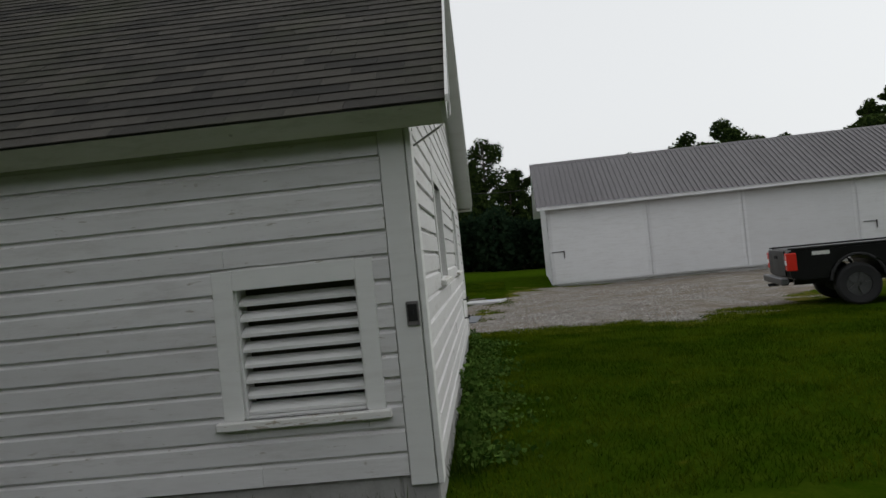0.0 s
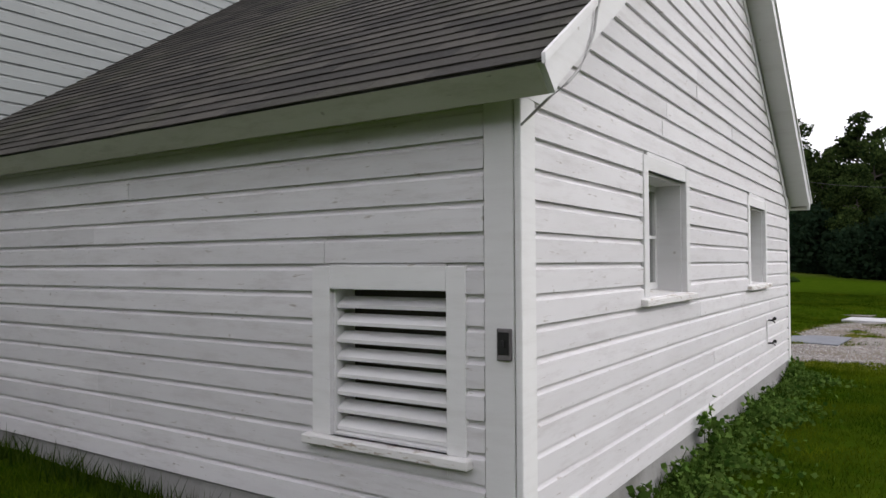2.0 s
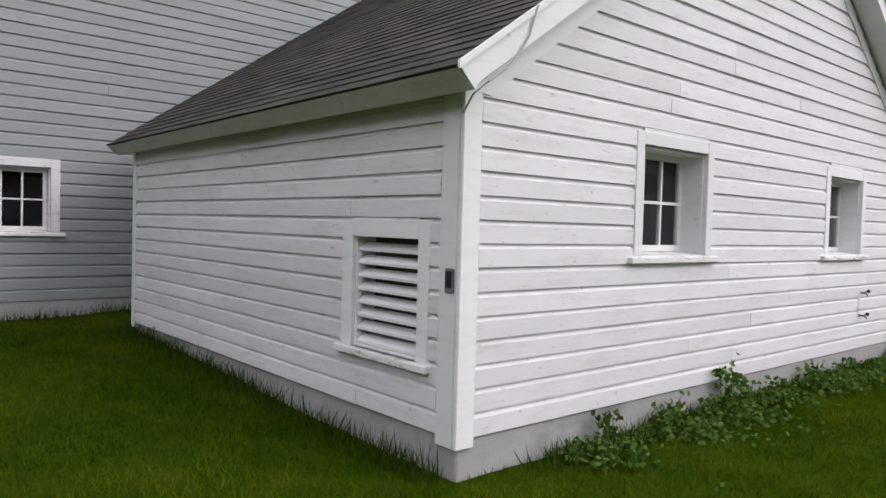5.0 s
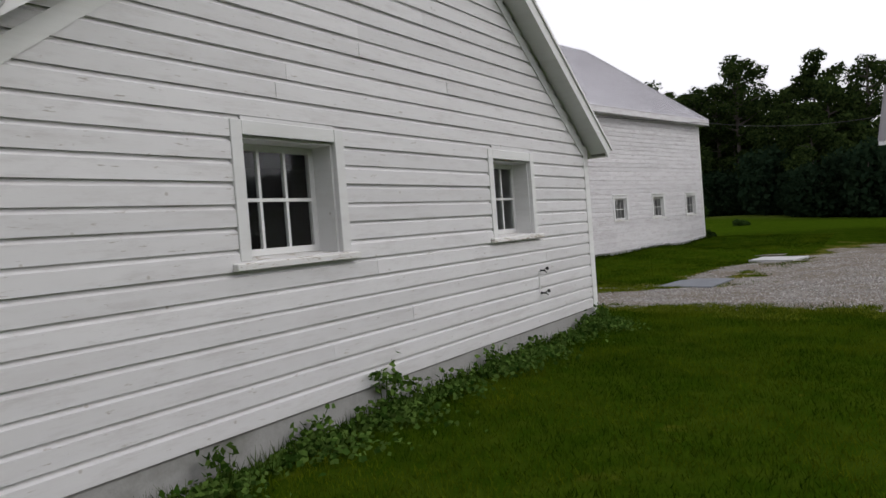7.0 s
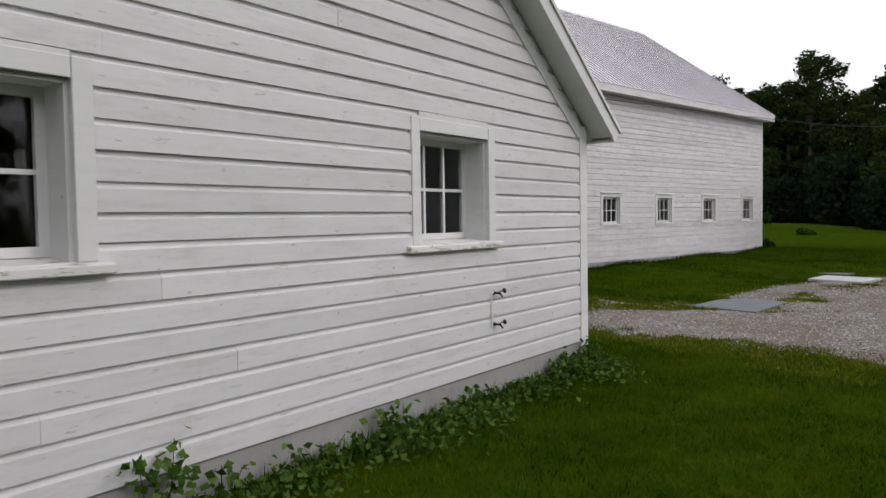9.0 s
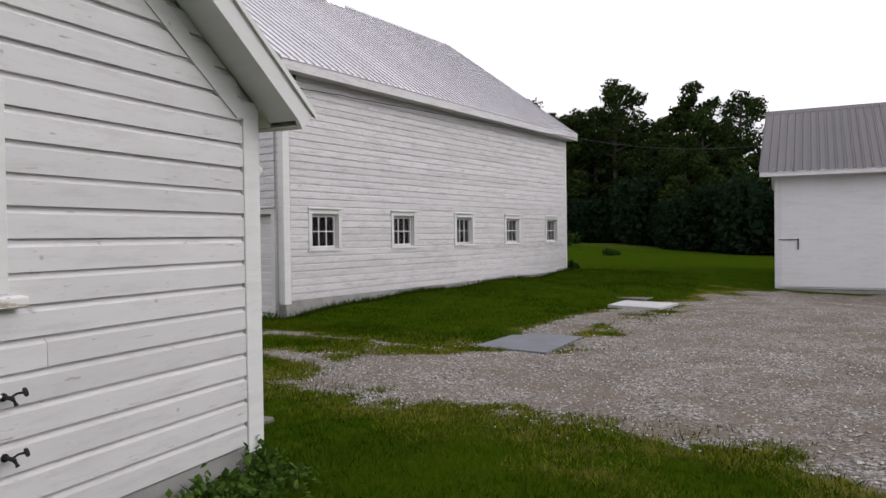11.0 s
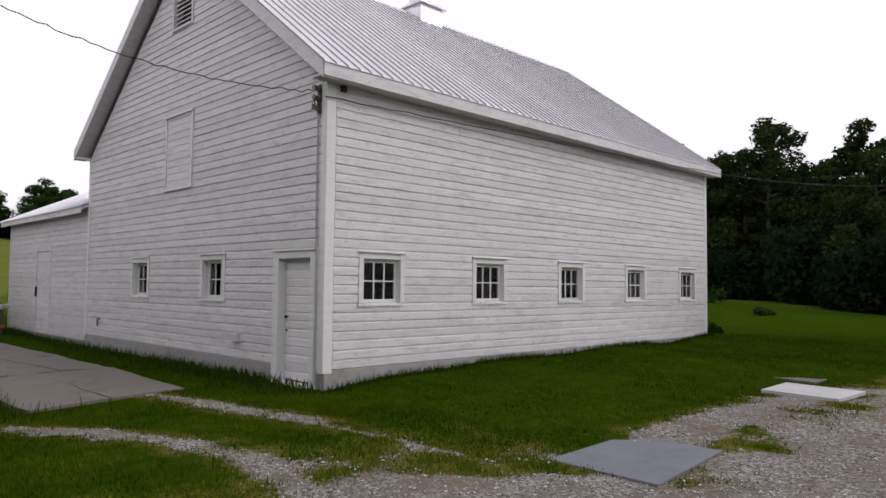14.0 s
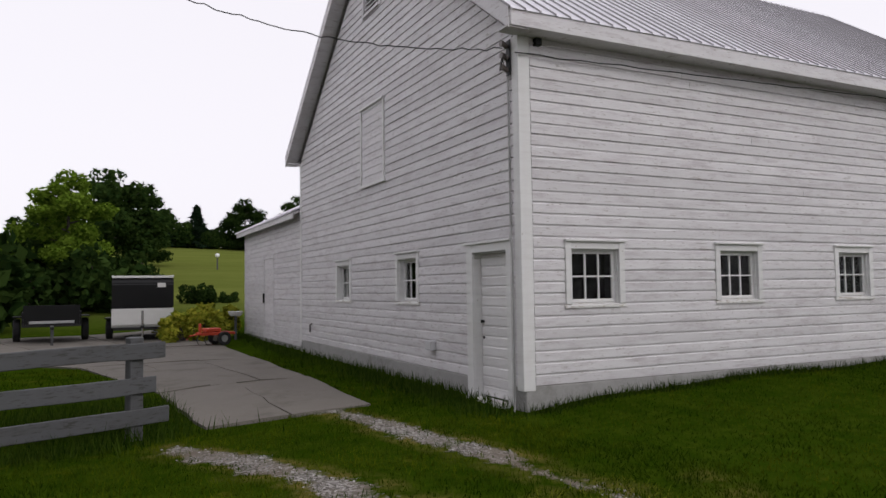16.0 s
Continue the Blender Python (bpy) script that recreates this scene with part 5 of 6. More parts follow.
def flat_trailer():
    g = ground_z(13.4, 25.5)
    c = thing("utility_trailer", pose(13.3, 25.0, g + 0.035, 0, 0, 262), "low black open utility trailer", "trailer")
    part("deck", boxes((-1.5, 1.5, -0.8, 0.8, 0.5, 0.58), bevel=0.006), dark_metal, c)
    for s in (-1, 1):
        part("side_rail", boxes((-1.5, 1.5, *sorted((s * 0.8, s * 0.76)), 0.581, 0.95), bevel=0.006), black_paint, c)
        part("fender", boxes((-0.5, 0.5, *sorted((s * 0.82, s * 1.08)), 0.76, 0.8), bevel=0.01), black_paint, c)
        wheel(c, 0.0, s * 0.96, 0.36, 0.2, 0.18)
    part("front_panel", boxes((1.46, 1.5, -0.758, 0.758, 0.581, 1.15), bevel=0.006), black_paint, c)
    part("tongue", boxes((1.5, 2.7, -0.05, 0.05, 0.46, 0.54), bevel=0.005), dark_metal, c)
    part("jack_stand", boxes((2.4, 2.5, -0.04, 0.04, 0.0, 0.5), bevel=0.005), grey_rail, c)
    part("light_bar", boxes((1.501, 1.53, -0.6, 0.6, 0.6, 0.68), bevel=0.004), aluminium, c)


flat_trailer()


def red_machine():
    c = thing("garden_machine", pose(16.75, 19.7, ground_z(16.75, 19.7) + 0.035, 0, 0, 186), "low faded red tow-behind garden machine by the shed", "machine")
    for y in (-0.2, 0.2):
        part("side_rail", boxes((-0.5, 0.5, y - 0.03, y + 0.03, 0.3, 0.38), bevel=0.008), red_paint, c)
    for k, x in enumerate((-0.47, -0.24, 0.0, 0.24, 0.47)):
        part("cross_bar", boxes((x - 0.025, x + 0.025, -0.169, 0.169, 0.31, 0.37), bevel=0.006), red_paint, c)
        part("tine", tube(bmesh.new(), [(x, -0.1, 0.31), (x + 0.05, -0.12, 0.16), (x - 0.02, -0.13, 0.03)], 0.016, 0.01, 6), dark_metal, c)
    part("hopper", boxes((-0.1, 0.36, -0.17, 0.17, 0.381, 0.5), bevel=0.03), red_paint, c)
    part("upright", boxes((0.44, 0.5, -0.04, 0.04, 0.381, 0.64), bevel=0.01), red_paint, c)
    part("drawbar", tube(bmesh.new(), [(0.5, 0, 0.34), (0.78, 0, 0.3), (0.86, 0, 0.2)], 0.025, 0.02), red_paint, c)
    for s in (-1, 1):
        wheel(c, -0.12, s * 0.3, 0.2, 0.1, 0.1)


red_machine()
lampost = thing("post_lamp", pose(32.1, 63.1, ground_z(32.1, 63.1)), "slim garden post lamp with a white globe", "lamp post")
part("post", tube(bmesh.new(), [(0, 0, -0.2), (0, 0, 1.12)], 0.07, 0.06), grey_rail, lampost)
bm = bmesh.new()
bmesh.ops.create_icosphere(bm, subdivisions=2, radius=0.2, matrix=pose(0, 0, 1.28))
part("globe", bm, white_lens, lampost)
bt = thing("white_tub", pose(17.95, 21.3, ground_z(17.95, 21.3) + 0.02), "white plastic tub on a stand by the shed", "tub")
part("bowl", tube(bmesh.new(), [(0, 0, 0.75), (0, 0, 0.78), (0, 0, 0.9)], 0.14, 0.24, 14), white_sheet, bt)
part("stand", boxes((-0.035, 0.035, -0.035, 0.035, 0, 0.75), bevel=0.01), grey_rail, bt)


# ---- plants ----
def leaf_mat(name, lo, hi, rough=0.6, trans=0.25, patches=None):
    m, t, b = nodes_of(name)
    isl = t.nodes.new("ShaderNodeNewGeometry").outputs["Random Per Island"]
    rnd = t.nodes.new("ShaderNodeObjectInfo").outputs["Random"]
    c = mix(t, isl, lo, hi)
    if patches:
        spread = ramp(t, noise_of(t, world_pos(t), 0.75, 5, 0.65), [(0.46, (0, 0, 0)), (0.68, (0.75, 0.75, 0.75))])
        c = mix(t, spread, c, patches)
    c = mix(t, 1.0, c, tone(t, rnd, 0.75, 1.1), "MULTIPLY")
    t.links.new(c, b.inputs["Base Color"])
    b.inputs["Roughness"].default_value = rough
    b.inputs["Specular IOR Level"].default_value = 0.0
    tr = t.nodes.new("ShaderNodeBsdfTranslucent")
    t.links.new(c, tr.inputs[0])
    ms = t.nodes.new("ShaderNodeMixShader")
    ms.inputs[0].default_value = trans
    t.links.new(b.outputs[0], ms.inputs[1])
    t.links.new(tr.outputs[0], ms.inputs[2])
    out = [n for n in t.nodes if n.type == "OUTPUT_MATERIAL"][0]
    t.links.new(ms.outputs[0], out.inputs[0])
    return m


forest_leaf = leaf_mat("dark_forest_leaves", (0.011, 0.024, 0.008), (0.06, 0.088, 0.024))
bright_leaf = leaf_mat("fresh_green_leaves", (0.08, 0.15, 0.012), (0.2, 0.3, 0.035))
needle_and_shade_leaf = leaf_mat("dark_needles_and_shaded_thicket", (0.01, 0.022, 0.012), (0.022, 0.04, 0.02))
shrub_leaf = leaf_mat("hedge_leaves", (0.016, 0.036, 0.009), (0.046, 0.08, 0.018))
vine_leaf = leaf_mat("ground_ivy_leaves", (0.03, 0.075, 0.01), (0.13, 0.21, 0.045))
grass_blade = leaf_mat("grass_blades", (0.013, 0.034, 0.001), (0.05, 0.084, 0.003), trans=0.15, patches=(0.115, 0.14, 0.007))
dry_blade = leaf_mat("yellowing_grass_blades", (0.045, 0.075, 0.004), (0.17, 0.19, 0.02), trans=0.15)
tall_blade = leaf_mat("tall_grass_blades", (0.015, 0.035, 0.003), (0.05, 0.08, 0.01), trans=0.15)
bloom_leaf = leaf_mat("yellow_green_blooms", (0.16, 0.2, 0.02), (0.42, 0.4, 0.05))
bark = plain("tree_bark", (0.06, 0.05, 0.042), 0.9, 0, 0.35, 6, 0.6)


def cards(centres, size, rs, flat=0.0, stretch=1.5):
    """Small pointed leaf clumps as bent quads round the given centres."""
    n = len(centres)
    d = rs.normal(size=(n, 3))
    d[:, 2] *= 1 - flat
    d /= np.linalg.norm(d, axis=1)[:, None]
    o = np.cross(d, rs.normal(size=(n, 3)))
    o /= np.linalg.norm(o, axis=1)[:, None]
    s = size * rs.uniform(0.6, 1.35, size=(n, 1))
    nrm = np.cross(d, o)
    v = np.empty((n, 4, 3))
    v[:, 0] = centres - d * s * 0.5 * stretch
    v[:, 1] = centres + o * s * 0.45 + nrm * s * 0.12
    v[:, 2] = centres + d * s * 0.5 * stretch
    v[:, 3] = centres - o * s * 0.45 + nrm * s * 0.12
    return v.reshape(-1, 3)


def quads(name, v, material):
    me = bpy.data.meshes.new(name)
    n = len(v) // 4
    me.vertices.add(len(v))
    me.vertices.foreach_set("co", np.asarray(v, dtype=np.float32).ravel())
    me.loops.add(n * 4)
    me.loops.foreach_set("vertex_index", np.arange(n * 4, dtype=np.int32))
    me.polygons.add(n)
    me.polygons.foreach_set("loop_start", np.arange(0, n * 4, 4, dtype=np.int32))
    me.polygons.foreach_set("loop_total", np.full(n, 4, dtype=np.int32))
    me.materials.append(material)
    me.update(calc_edges=True)
    return me


def tris(name, v, material):
    me = bpy.data.meshes.new(name)
    n = len(v) // 3
    me.vertices.add(len(v))
    me.vertices.foreach_set("co", np.asarray(v, dtype=np.float32).ravel())
    me.loops.add(n * 3)
    me.loops.foreach_set("vertex_index", np.arange(n * 3, dtype=np.int32))
    me.polygons.add(n)
    me.polygons.foreach_set("loop_start", np.arange(0, n * 3, 3, dtype=np.int32))
    me.polygons.foreach_set("loop_total", np.full(n, 3, dtype=np.int32))
    me.materials.append(material)
    me.update(calc_edges=True)
    return me


def broadleaf(seed, height, spread, low, leaves, size, material, label, open_crown=0.0):
    """A tree: tapered trunk, limbs that end in leafy clumps of uneven size."""
    rs, rg = np.random.RandomState(seed), random.Random(seed)
    t = thing("tree", pose(0, 0, 0), label, "tree")
    bm = bmesh.new()
    lean = rg.uniform(-0.3, 0.3)
    trunk = [(lean * f * f, 0.3 * math.sin(f * 3 + seed) * f, -0.4 + f * height * 0.86) for f in np.linspace(0, 1, 8)]
    tube(bm, trunk, height * 0.02, height * 0.004, 8)
    tips = []
    count = 26
    for k in range(count):
        f = low + (0.97 - low) * (k + rg.random()) / count
        base = Vector((lean * f * f, 0.3 * math.sin(f * 3 + seed) * f, -0.4 + f * height * 0.86))
        a = k * 2.4 + rg.uniform(-0.5, 0.5)
        shape = math.sin(math.pi * min(1, 0.18 + 0.8 * (f - low) / (1 - low))) ** 0.7
        r = spread * shape * rg.uniform(0.65, 1.1)
        tip = base + Vector((math.cos(a) * r, math.sin(a) * r, r * rg.uniform(0.15, 0.6)))
        mid = base.lerp(tip, 0.5) + Vector((0, 0, -0.06 * r))
        tube(bm, [base, mid, tip], height * 0.007, height * 0.0015, 5)
        for q in (0.45, 0.7, 0.92, 1.05):
            tips.append((base.lerp(tip, q), 0.12 * spread + 0.22 * r * rg.uniform(0.6, 1.2) * (0.7 + 0.5 * q)))
    top = Vector(trunk[-1])
    for k in range(5):
        tips.append((top + Vector((rg.uniform(-0.5, 0.5), rg.uniform(-0.5, 0.5), rg.uniform(-0.6, 0.9))), spread * 0.25))
    part("trunk", bm, bark, t)
    if open_crown:
        tips = [q for q in tips if rg.random() > open_crown]
    w = np.array([q[1] ** 2 for q in tips])
    pick = rs.choice(len(tips), size=leaves, p=w / w.sum())
    cen = np.array([tuple(tips[i][0]) for i in pick])
    rad = np.array([tips[i][1] for i in pick])[:, None]
    off = rs.normal(size=(leaves, 3))
    off /= np.linalg.norm(off, axis=1)[:, None]
    off *= rs.uniform(0.25, 1.0, size=(leaves, 1)) ** 0.6
    off[:, 2] *= 0.72
    place("crown", quads("crown", cards(cen + off * rad, size, rs, 0.3), material), t)
    return t


def conifer(seed, height, spread, leaves, size, label):
    rs, rg = np.random.RandomState(seed), random.Random(seed)
    t = thing("conifer_tree", pose(0, 0, 0), label, "tree")
    bm = tube(bmesh.new(), [(0, 0, -0.4), (0.05, 0, height * 0.5), (0, 0, height)], height * 0.018, 0.02, 8)
    cen = []
    for k in range(60):
        f = 0.06 + 0.92 * k / 60
        r = spread * (1 - f) ** 0.85 * rg.uniform(0.75, 1.15) + 0.1
        a = k * 2.4
        p0 = Vector((0, 0, f * height))
        p1 = p0 + Vector((math.cos(a) * r, math.sin(a) * r, -0.22 * r))
        tube(bm, [p0, p0.lerp(p1, 0.5) + Vector((0, 0, 0.05 * r)), p1], 0.03, 0.01, 4)
        for q in range(max(4, int(leaves / 60 * (1.6 - f * 1.2)))):
            s = rg.random() ** 0.6
            c = p0.lerp(p1, s)
            cen.append((c.x + rg.gauss(0, 0.14 * r + 0.05), c.y + rg.gauss(0, 0.14 * r + 0.05), c.z + rg.gauss(0, 0.1)))
    part("trunk", bm, bark, t)
    place("crown", quads("crown", cards(np.array(cen), size, rs, 0.5, 2.0), needle_and_shade_leaf), t)
    return t


def shrub(seed, w, h, leaves, size, material, label, name="shrub"):
    rs, rg = np.random.RandomState(seed), random.Random(seed)
    t = thing(name, pose(0, 0, 0), label, "shrub")
    bm = bmesh.new()
    cl = []
    for k in range(11):
        a, r = rg.uniform(0, 6.28), w * 0.5 * rg.random() ** 0.5
        tip = (math.cos(a) * r, math.sin(a) * r, h * rg.uniform(0.3, 0.92))
        tube(bm, [(math.cos(a) * 0.1, math.sin(a) * 0.1, -0.15), (tip[0] * 0.6, tip[1] * 0.6, tip[2] * 0.6), tip], 0.03 * h, 0.008 * h, 5)
        cl.append((tip, h * rg.uniform(0.2, 0.36)))
        cl.append(((tip[0] * 1.05, tip[1] * 1.05, tip[2] * 0.5), h * rg.uniform(0.22, 0.4)))
    part("stems", bm, bark, t)
    pick = rs.randint(len(cl), size=leaves)
    cen = np.array([cl[i][0] for i in pick])
    rad = np.array([cl[i][1] for i in pick])[:, None]
    off = rs.normal(size=(leaves, 3))
    off /= np.linalg.norm(off, axis=1)[:, None]
    p = cen + off * rad * rs.uniform(0.3, 1, size=(leaves, 1)) ** 0.5
    p[:, 2] = np.abs(p[:, 2])
    place("foliage", quads("foliage", cards(p, size, rs, 0.2), material), t)
    return t


def stand(kind, spots, group):
    """The first spot takes the built plant, the others copies of it, turned and scaled."""
    first = True
    for x, y, s, a in spots:
        m = pose(x, y, ground_z(x, y) - 0.05, 0, 0, a) @ Matrix.Diagonal((s, s, s * (0.93 + 0.14 * ((a * 7) % 10) / 10), 1))
        if first:
            kind.matrix_basis = m
            kind["group"] = group
            first = False
        else:
            c = copy_thing(kind, Matrix.Identity(4))
            c.matrix_basis = m


rg = random.Random(77)
oak = broadleaf(1, 17, 3.6, 0.14, 13000, 0.26, forest_leaf, "tall dark green broadleaf tree at the wood's edge")
ash = broadleaf(2, 18, 3.0, 0.2, 11000, 0.26, forest_leaf, "tall dark green tree with an uneven crown")
maple = broadleaf(3, 15, 4.0, 0.12, 14000, 0.26, forest_leaf, "broad dark green tree at the wood's edge")
thin_tree = broadleaf(4, 20, 3.6, 0.5, 5200, 0.24, forest_leaf, "tall thin-crowned tree with sky showing through", 0.45)
unseen_tree = broadleaf(14, 15, 5.0, 0.1, 5000, 0.55, forest_leaf, "broad green tree out of view beyond the lawn")
# thickets borrow the needle colour to paint in deep shade below the crowns
wood_shrub = shrub(5, 5.5, 4.2, 6000, 0.28, needle_and_shade_leaf, "dense undergrowth with deep shade in its leaf colour", "thicket")
edge = [(62, 52), (70, 40), (76, 30), (75, 21), (71, 13), (66, 5), (62, -3), (60, -11), (60, -20), (62, -30), (66, -42), (70, -54)]


def along(f):
    q = f * (len(edge) - 1)
    k = min(int(q), len(edge) - 2)
    a, b = edge[k], edge[k + 1]
    return a[0] + (b[0] - a[0]) * (q - k), a[1] + (b[1] - a[1]) * (q - k)


# how high the wood stands over the yard, by compass bearing
RIDGE = [(-60, 0.17), (-36, 0.2), (-31.5, 0.2), (-28, 0.145), (-23, 0.172), (-18, 0.176), (-15.5, 0.15), (-9, 0.14), (-5, 0.172), (-1.5, 0.152), (0.5, 0.19), (2, 0.18), (4, 0.214), (6, 0.208),
         (7.6, 0.178), (10, 0.2), (13, 0.2), (15.5, 0.195), (17, 0.215), (19, 0.228), (24, 0.23), (40, 0.2)]


def tree_height(x, y):
    a = math.degrees(math.atan2(y + 2, x - 5))
    f = np.interp(a, [r[0] for r in RIDGE], [r[1] for r in RIDGE])
    return 1.5 + f * math.hypot(x - 5, y + 2) - ground_z(x, y)


spots = {0: [], 1: [], 2: [], 3: []}
full = {0: 17.0, 1: 17.6, 2: 15.2, 3: 19.2}
for row, (back, n, lo, hi) in enumerate(((0, 24, 0.6, 0.84), (5, 24, 0.84, 1.0), (11, 22, 0.86, 1.0))):
    for k in range(n):
        x, y = along((k + rg.uniform(0.1, 0.9)) / n)
        x += back + rg.uniform(-2, 2)
        which = rg.choice((0, 0, 1, 2, 2) if row < 1 else (0, 1, 1, 2))
        spots[which].append((x, y, tree_height(x, y) / full[which] * rg.uniform(lo, hi), rg.uniform(0, 360)))
spots[0] += [(45, -28.5, 0.68, 33)]
# tall open crowns that stand out of the wood
for x, y, f, a in ((70, 9.3, 1.12, 77), (71.5, 13.4, 1.05, 190), (69, 17.6, 1.05, 250), (69, -1.2, 1.06, 111), (72, 20.5, 1.06, 40), (71, 11.2, 1.06, 300)):
    spots[3].append((x, y, tree_height(x, y) / full[3] * f, a))
for kind, key in ((oak, 0), (ash, 1), (maple, 2), (thin_tree, 3)):
    stand(kind, spots[key], "trees of the wood")
# the far side of the lawn, which the panes mirror
beyond = [(-34 + 6.5 * k + rg.uniform(-1.5, 1.5), -34 + rg.uniform(-3, 3), rg.uniform(0.75, 0.95), rg.uniform(0, 360)) for k in range(8)]
# unseen west row, added to shade the outbuilding's west wall
beyond += [(-24 + rg.uniform(-2, 2), -20 + 6.0 * k, rg.uniform(0.6, 0.76), rg.uniform(0, 360)) for k in range(7)]
stand(unseen_tree, beyond, "trees beyond the lawn")
und = []
for k in range(46):
    x, y = along((k + rg.random()) / 46)
    und.append((x - 3.2 + rg.uniform(-1.2, 2.5), y, rg.uniform(0.65, 1.15), rg.uniform(0, 360)))
stand(wood_shrub, und, "undergrowth of the wood")

young = broadleaf(8, 7.8, 2.2, 0.1, 20000, 0.15, bright_leaf, "fresh green bushy tree behind the trailers")
stand(young, [(15.9, 38.4, 1.0, 30)], "trees on the slope")
hill_tree = broadleaf(9, 9.5, 3.4, 0.14, 11000, 0.27, shrub_leaf, "dark green tree on the hillside")
stand(hill_tree, [(26.6, 67, 0.79, 15), (20.6, 53, 0.93, 80), (48.1, 96.7, 0.87, 200), (54.5, 93.5, 1.0, 120), (60, 99, 0.95, 310), (66, 97, 0.9, 77), (73, 92, 0.95, 7), (9, 43, 0.6, 100), (5, 46, 0.7, 160)], "trees on the slope")
spruce = conifer(10, 7.5, 2.3, 2600, 0.34, "dark pointed spruce on the hilltop")
stand(spruce, [(41.8, 98.8, 0.88, 0), (37.5, 99, 0.6, 90)], "spruces on the slope")
hedge = shrub(11, 3.4, 1.9, 2600, 0.24, shrub_leaf, "tangled green hedge shrub on the slope", "hedge_shrub")
hs = [(6 + k * 2.3 + rg.uniform(-1, 1), 37.5 + rg.uniform(-2, 2) + 0.1 * k, rg.uniform(0.25, 0.6) if k > 5 else rg.uniform(1.2, 1.7), rg.uniform(0, 360)) for k in range(17)]
hs += [(22 + k * 2.6 + rg.uniform(-1, 1), 100 + rg.uniform(-3, 3), rg.uniform(1.0, 1.9), rg.uniform(0, 360)) for k in range(20)]
hs += [(8 + rg.uniform(-3, 3), 36 + rg.uniform(-4, 4), rg.uniform(1.3, 2.2), rg.uniform(0, 360)) for k in range(8)]
stand(hedge, hs, "hedge on the slope")
blooms = shrub(12, 1.7, 0.95, 1800, 0.12, bloom_leaf, "yellow-green flowering plants beside the shed", "flowering_plant")
stand(blooms, [(16.6, 21.6, 1.0, 0), (17.5, 22.6, 1.1, 70), (16.9, 23.6, 0.8, 140), (18.2, 23.9, 1.1, 220)], "flower bed")
field_tuft = shrub(13, 1.6, 0.7, 900, 0.14, shrub_leaf, "weedy tuft in the far grass", "weed_clump")
stand(field_tuft, [(56, 10.5, 1.3, 0), (30.0, 3.6, 0.5, 60), (48, 5.5, 0.7, 110)], "weeds in the field")

dp = bmesh.new()
bmesh.ops.create_icosphere(dp, subdivisions=3, radius=1.0)
for v in dp.verts:
    v.co = Vector((v.co.x * 0.95, v.co.y * 0.7, max(-0.1, v.co.z) * 0.36)) * (1 + 0.25 * noise.noise(v.co * 2.2))
tagged(part("earth_pile", dp, plain("dark_earth", (0.045, 0.038, 0.028), 0.95, 0, 0.5, 9, 0.8), None, at=pose(34.5, 5.6, ground_z(34.5, 5.6))), "low pile of dark earth in the grass", "earth pile")

# ---- grass, weeds and stones ----
LA = np.array(LAND)


def zs(x, y):
    k = 1.0 / ((x[:, None] - LA[:, 0]) ** 2 + (y[:, None] - LA[:, 1]) ** 2 + 1.2) ** 1.7
    z = (k * LA[:, 2]).sum(1) / k.sum(1)
    return z + np.maximum(0, y - 34) * 0.115 / (1 + np.exp((x - 70) / 6))


def blades(name, x, y, h, w, material, label, lean=0.45, seed=1):
    rs = np.random.RandomState(seed)
    n = len(x)
    z = zs(x, y) - 0.01
    a = rs.uniform(0, 2 * math.pi, n)
    b = rs.uniform(0, 2 * math.pi, n)
    hh = h * rs.uniform(0.5, 1.4, n)
    ww = w * rs.uniform(0.7, 1.3, n)
    l = hh * lean * rs.uniform(0.1, 1.4, n)
    v = np.empty((n, 3, 3))
    v[:, 0] = np.stack([x - np.cos(a) * ww, y - np.sin(a) * ww, z], 1)
    v[:, 1] = np.stack([x + np.cos(a) * ww, y + np.sin(a) * ww, z], 1)
    v[:, 2] = np.stack([x + np.cos(b) * l, y + np.sin(b) * l, z + hh], 1)
    return tagged(new(name, tris(name, v.reshape(-1, 3), material)), label, "grass", kind="stuff")


def scatter(x0, x1, y0, y1, density, seed):
    rs = np.random.RandomState(seed)
    n = int((x1 - x0) * (y1 - y0) * density)
    return rs.uniform(x0, x1, n), rs.uniform(y0, y1, n)


def clear(x, y):
    """Keeps the spots that stand on grass and outside the buildings."""
    k = ~((x > -0.01) & (x < AW * AS + 0.01) & (y > -0.01) & (y < AD * AS))
    k &= ~((x > AW) & (x < 9.0) & (y > 0.84) & (y < 3.42))
    k &= ~((y > DY) & (x < DX1) & (x > DX0))
    c, s = math.cos(radians(BA)), math.sin(radians(BA))
    u, v = (x - BX) * c + (y - BY) * s, -(x - BX) * s + (y - BY) * c
    k &= ~((u > -0.02) & (v > -0.02) & (u < BL) & (v < C1))
    ap = edge_l + edge_r[::-1]
    rows = np.where(k & (x > 8) & (x < 27) & (y > -17) & (y < 28))[0]
    sl1, sl2 = [(14.24, -0.04), (16.04, -0.16), (16.28, 0.99), (14.5, 1.21)], [(21.02, -0.78), (22.34, -1.06), (22.78, 0.29), (21.44, 0.48)]
    rnd = np.random.RandomState(3).uniform(0.2, 0.75, len(x))
    for i in rows:
        px, py = x[i], y[i]
        if stoniness(px, py) > rnd[i] or in_poly(px, py, ap) or in_poly(px, py, sl1) or in_poly(px, py, sl2):
            k[i] = False
    return x[k], y[k]


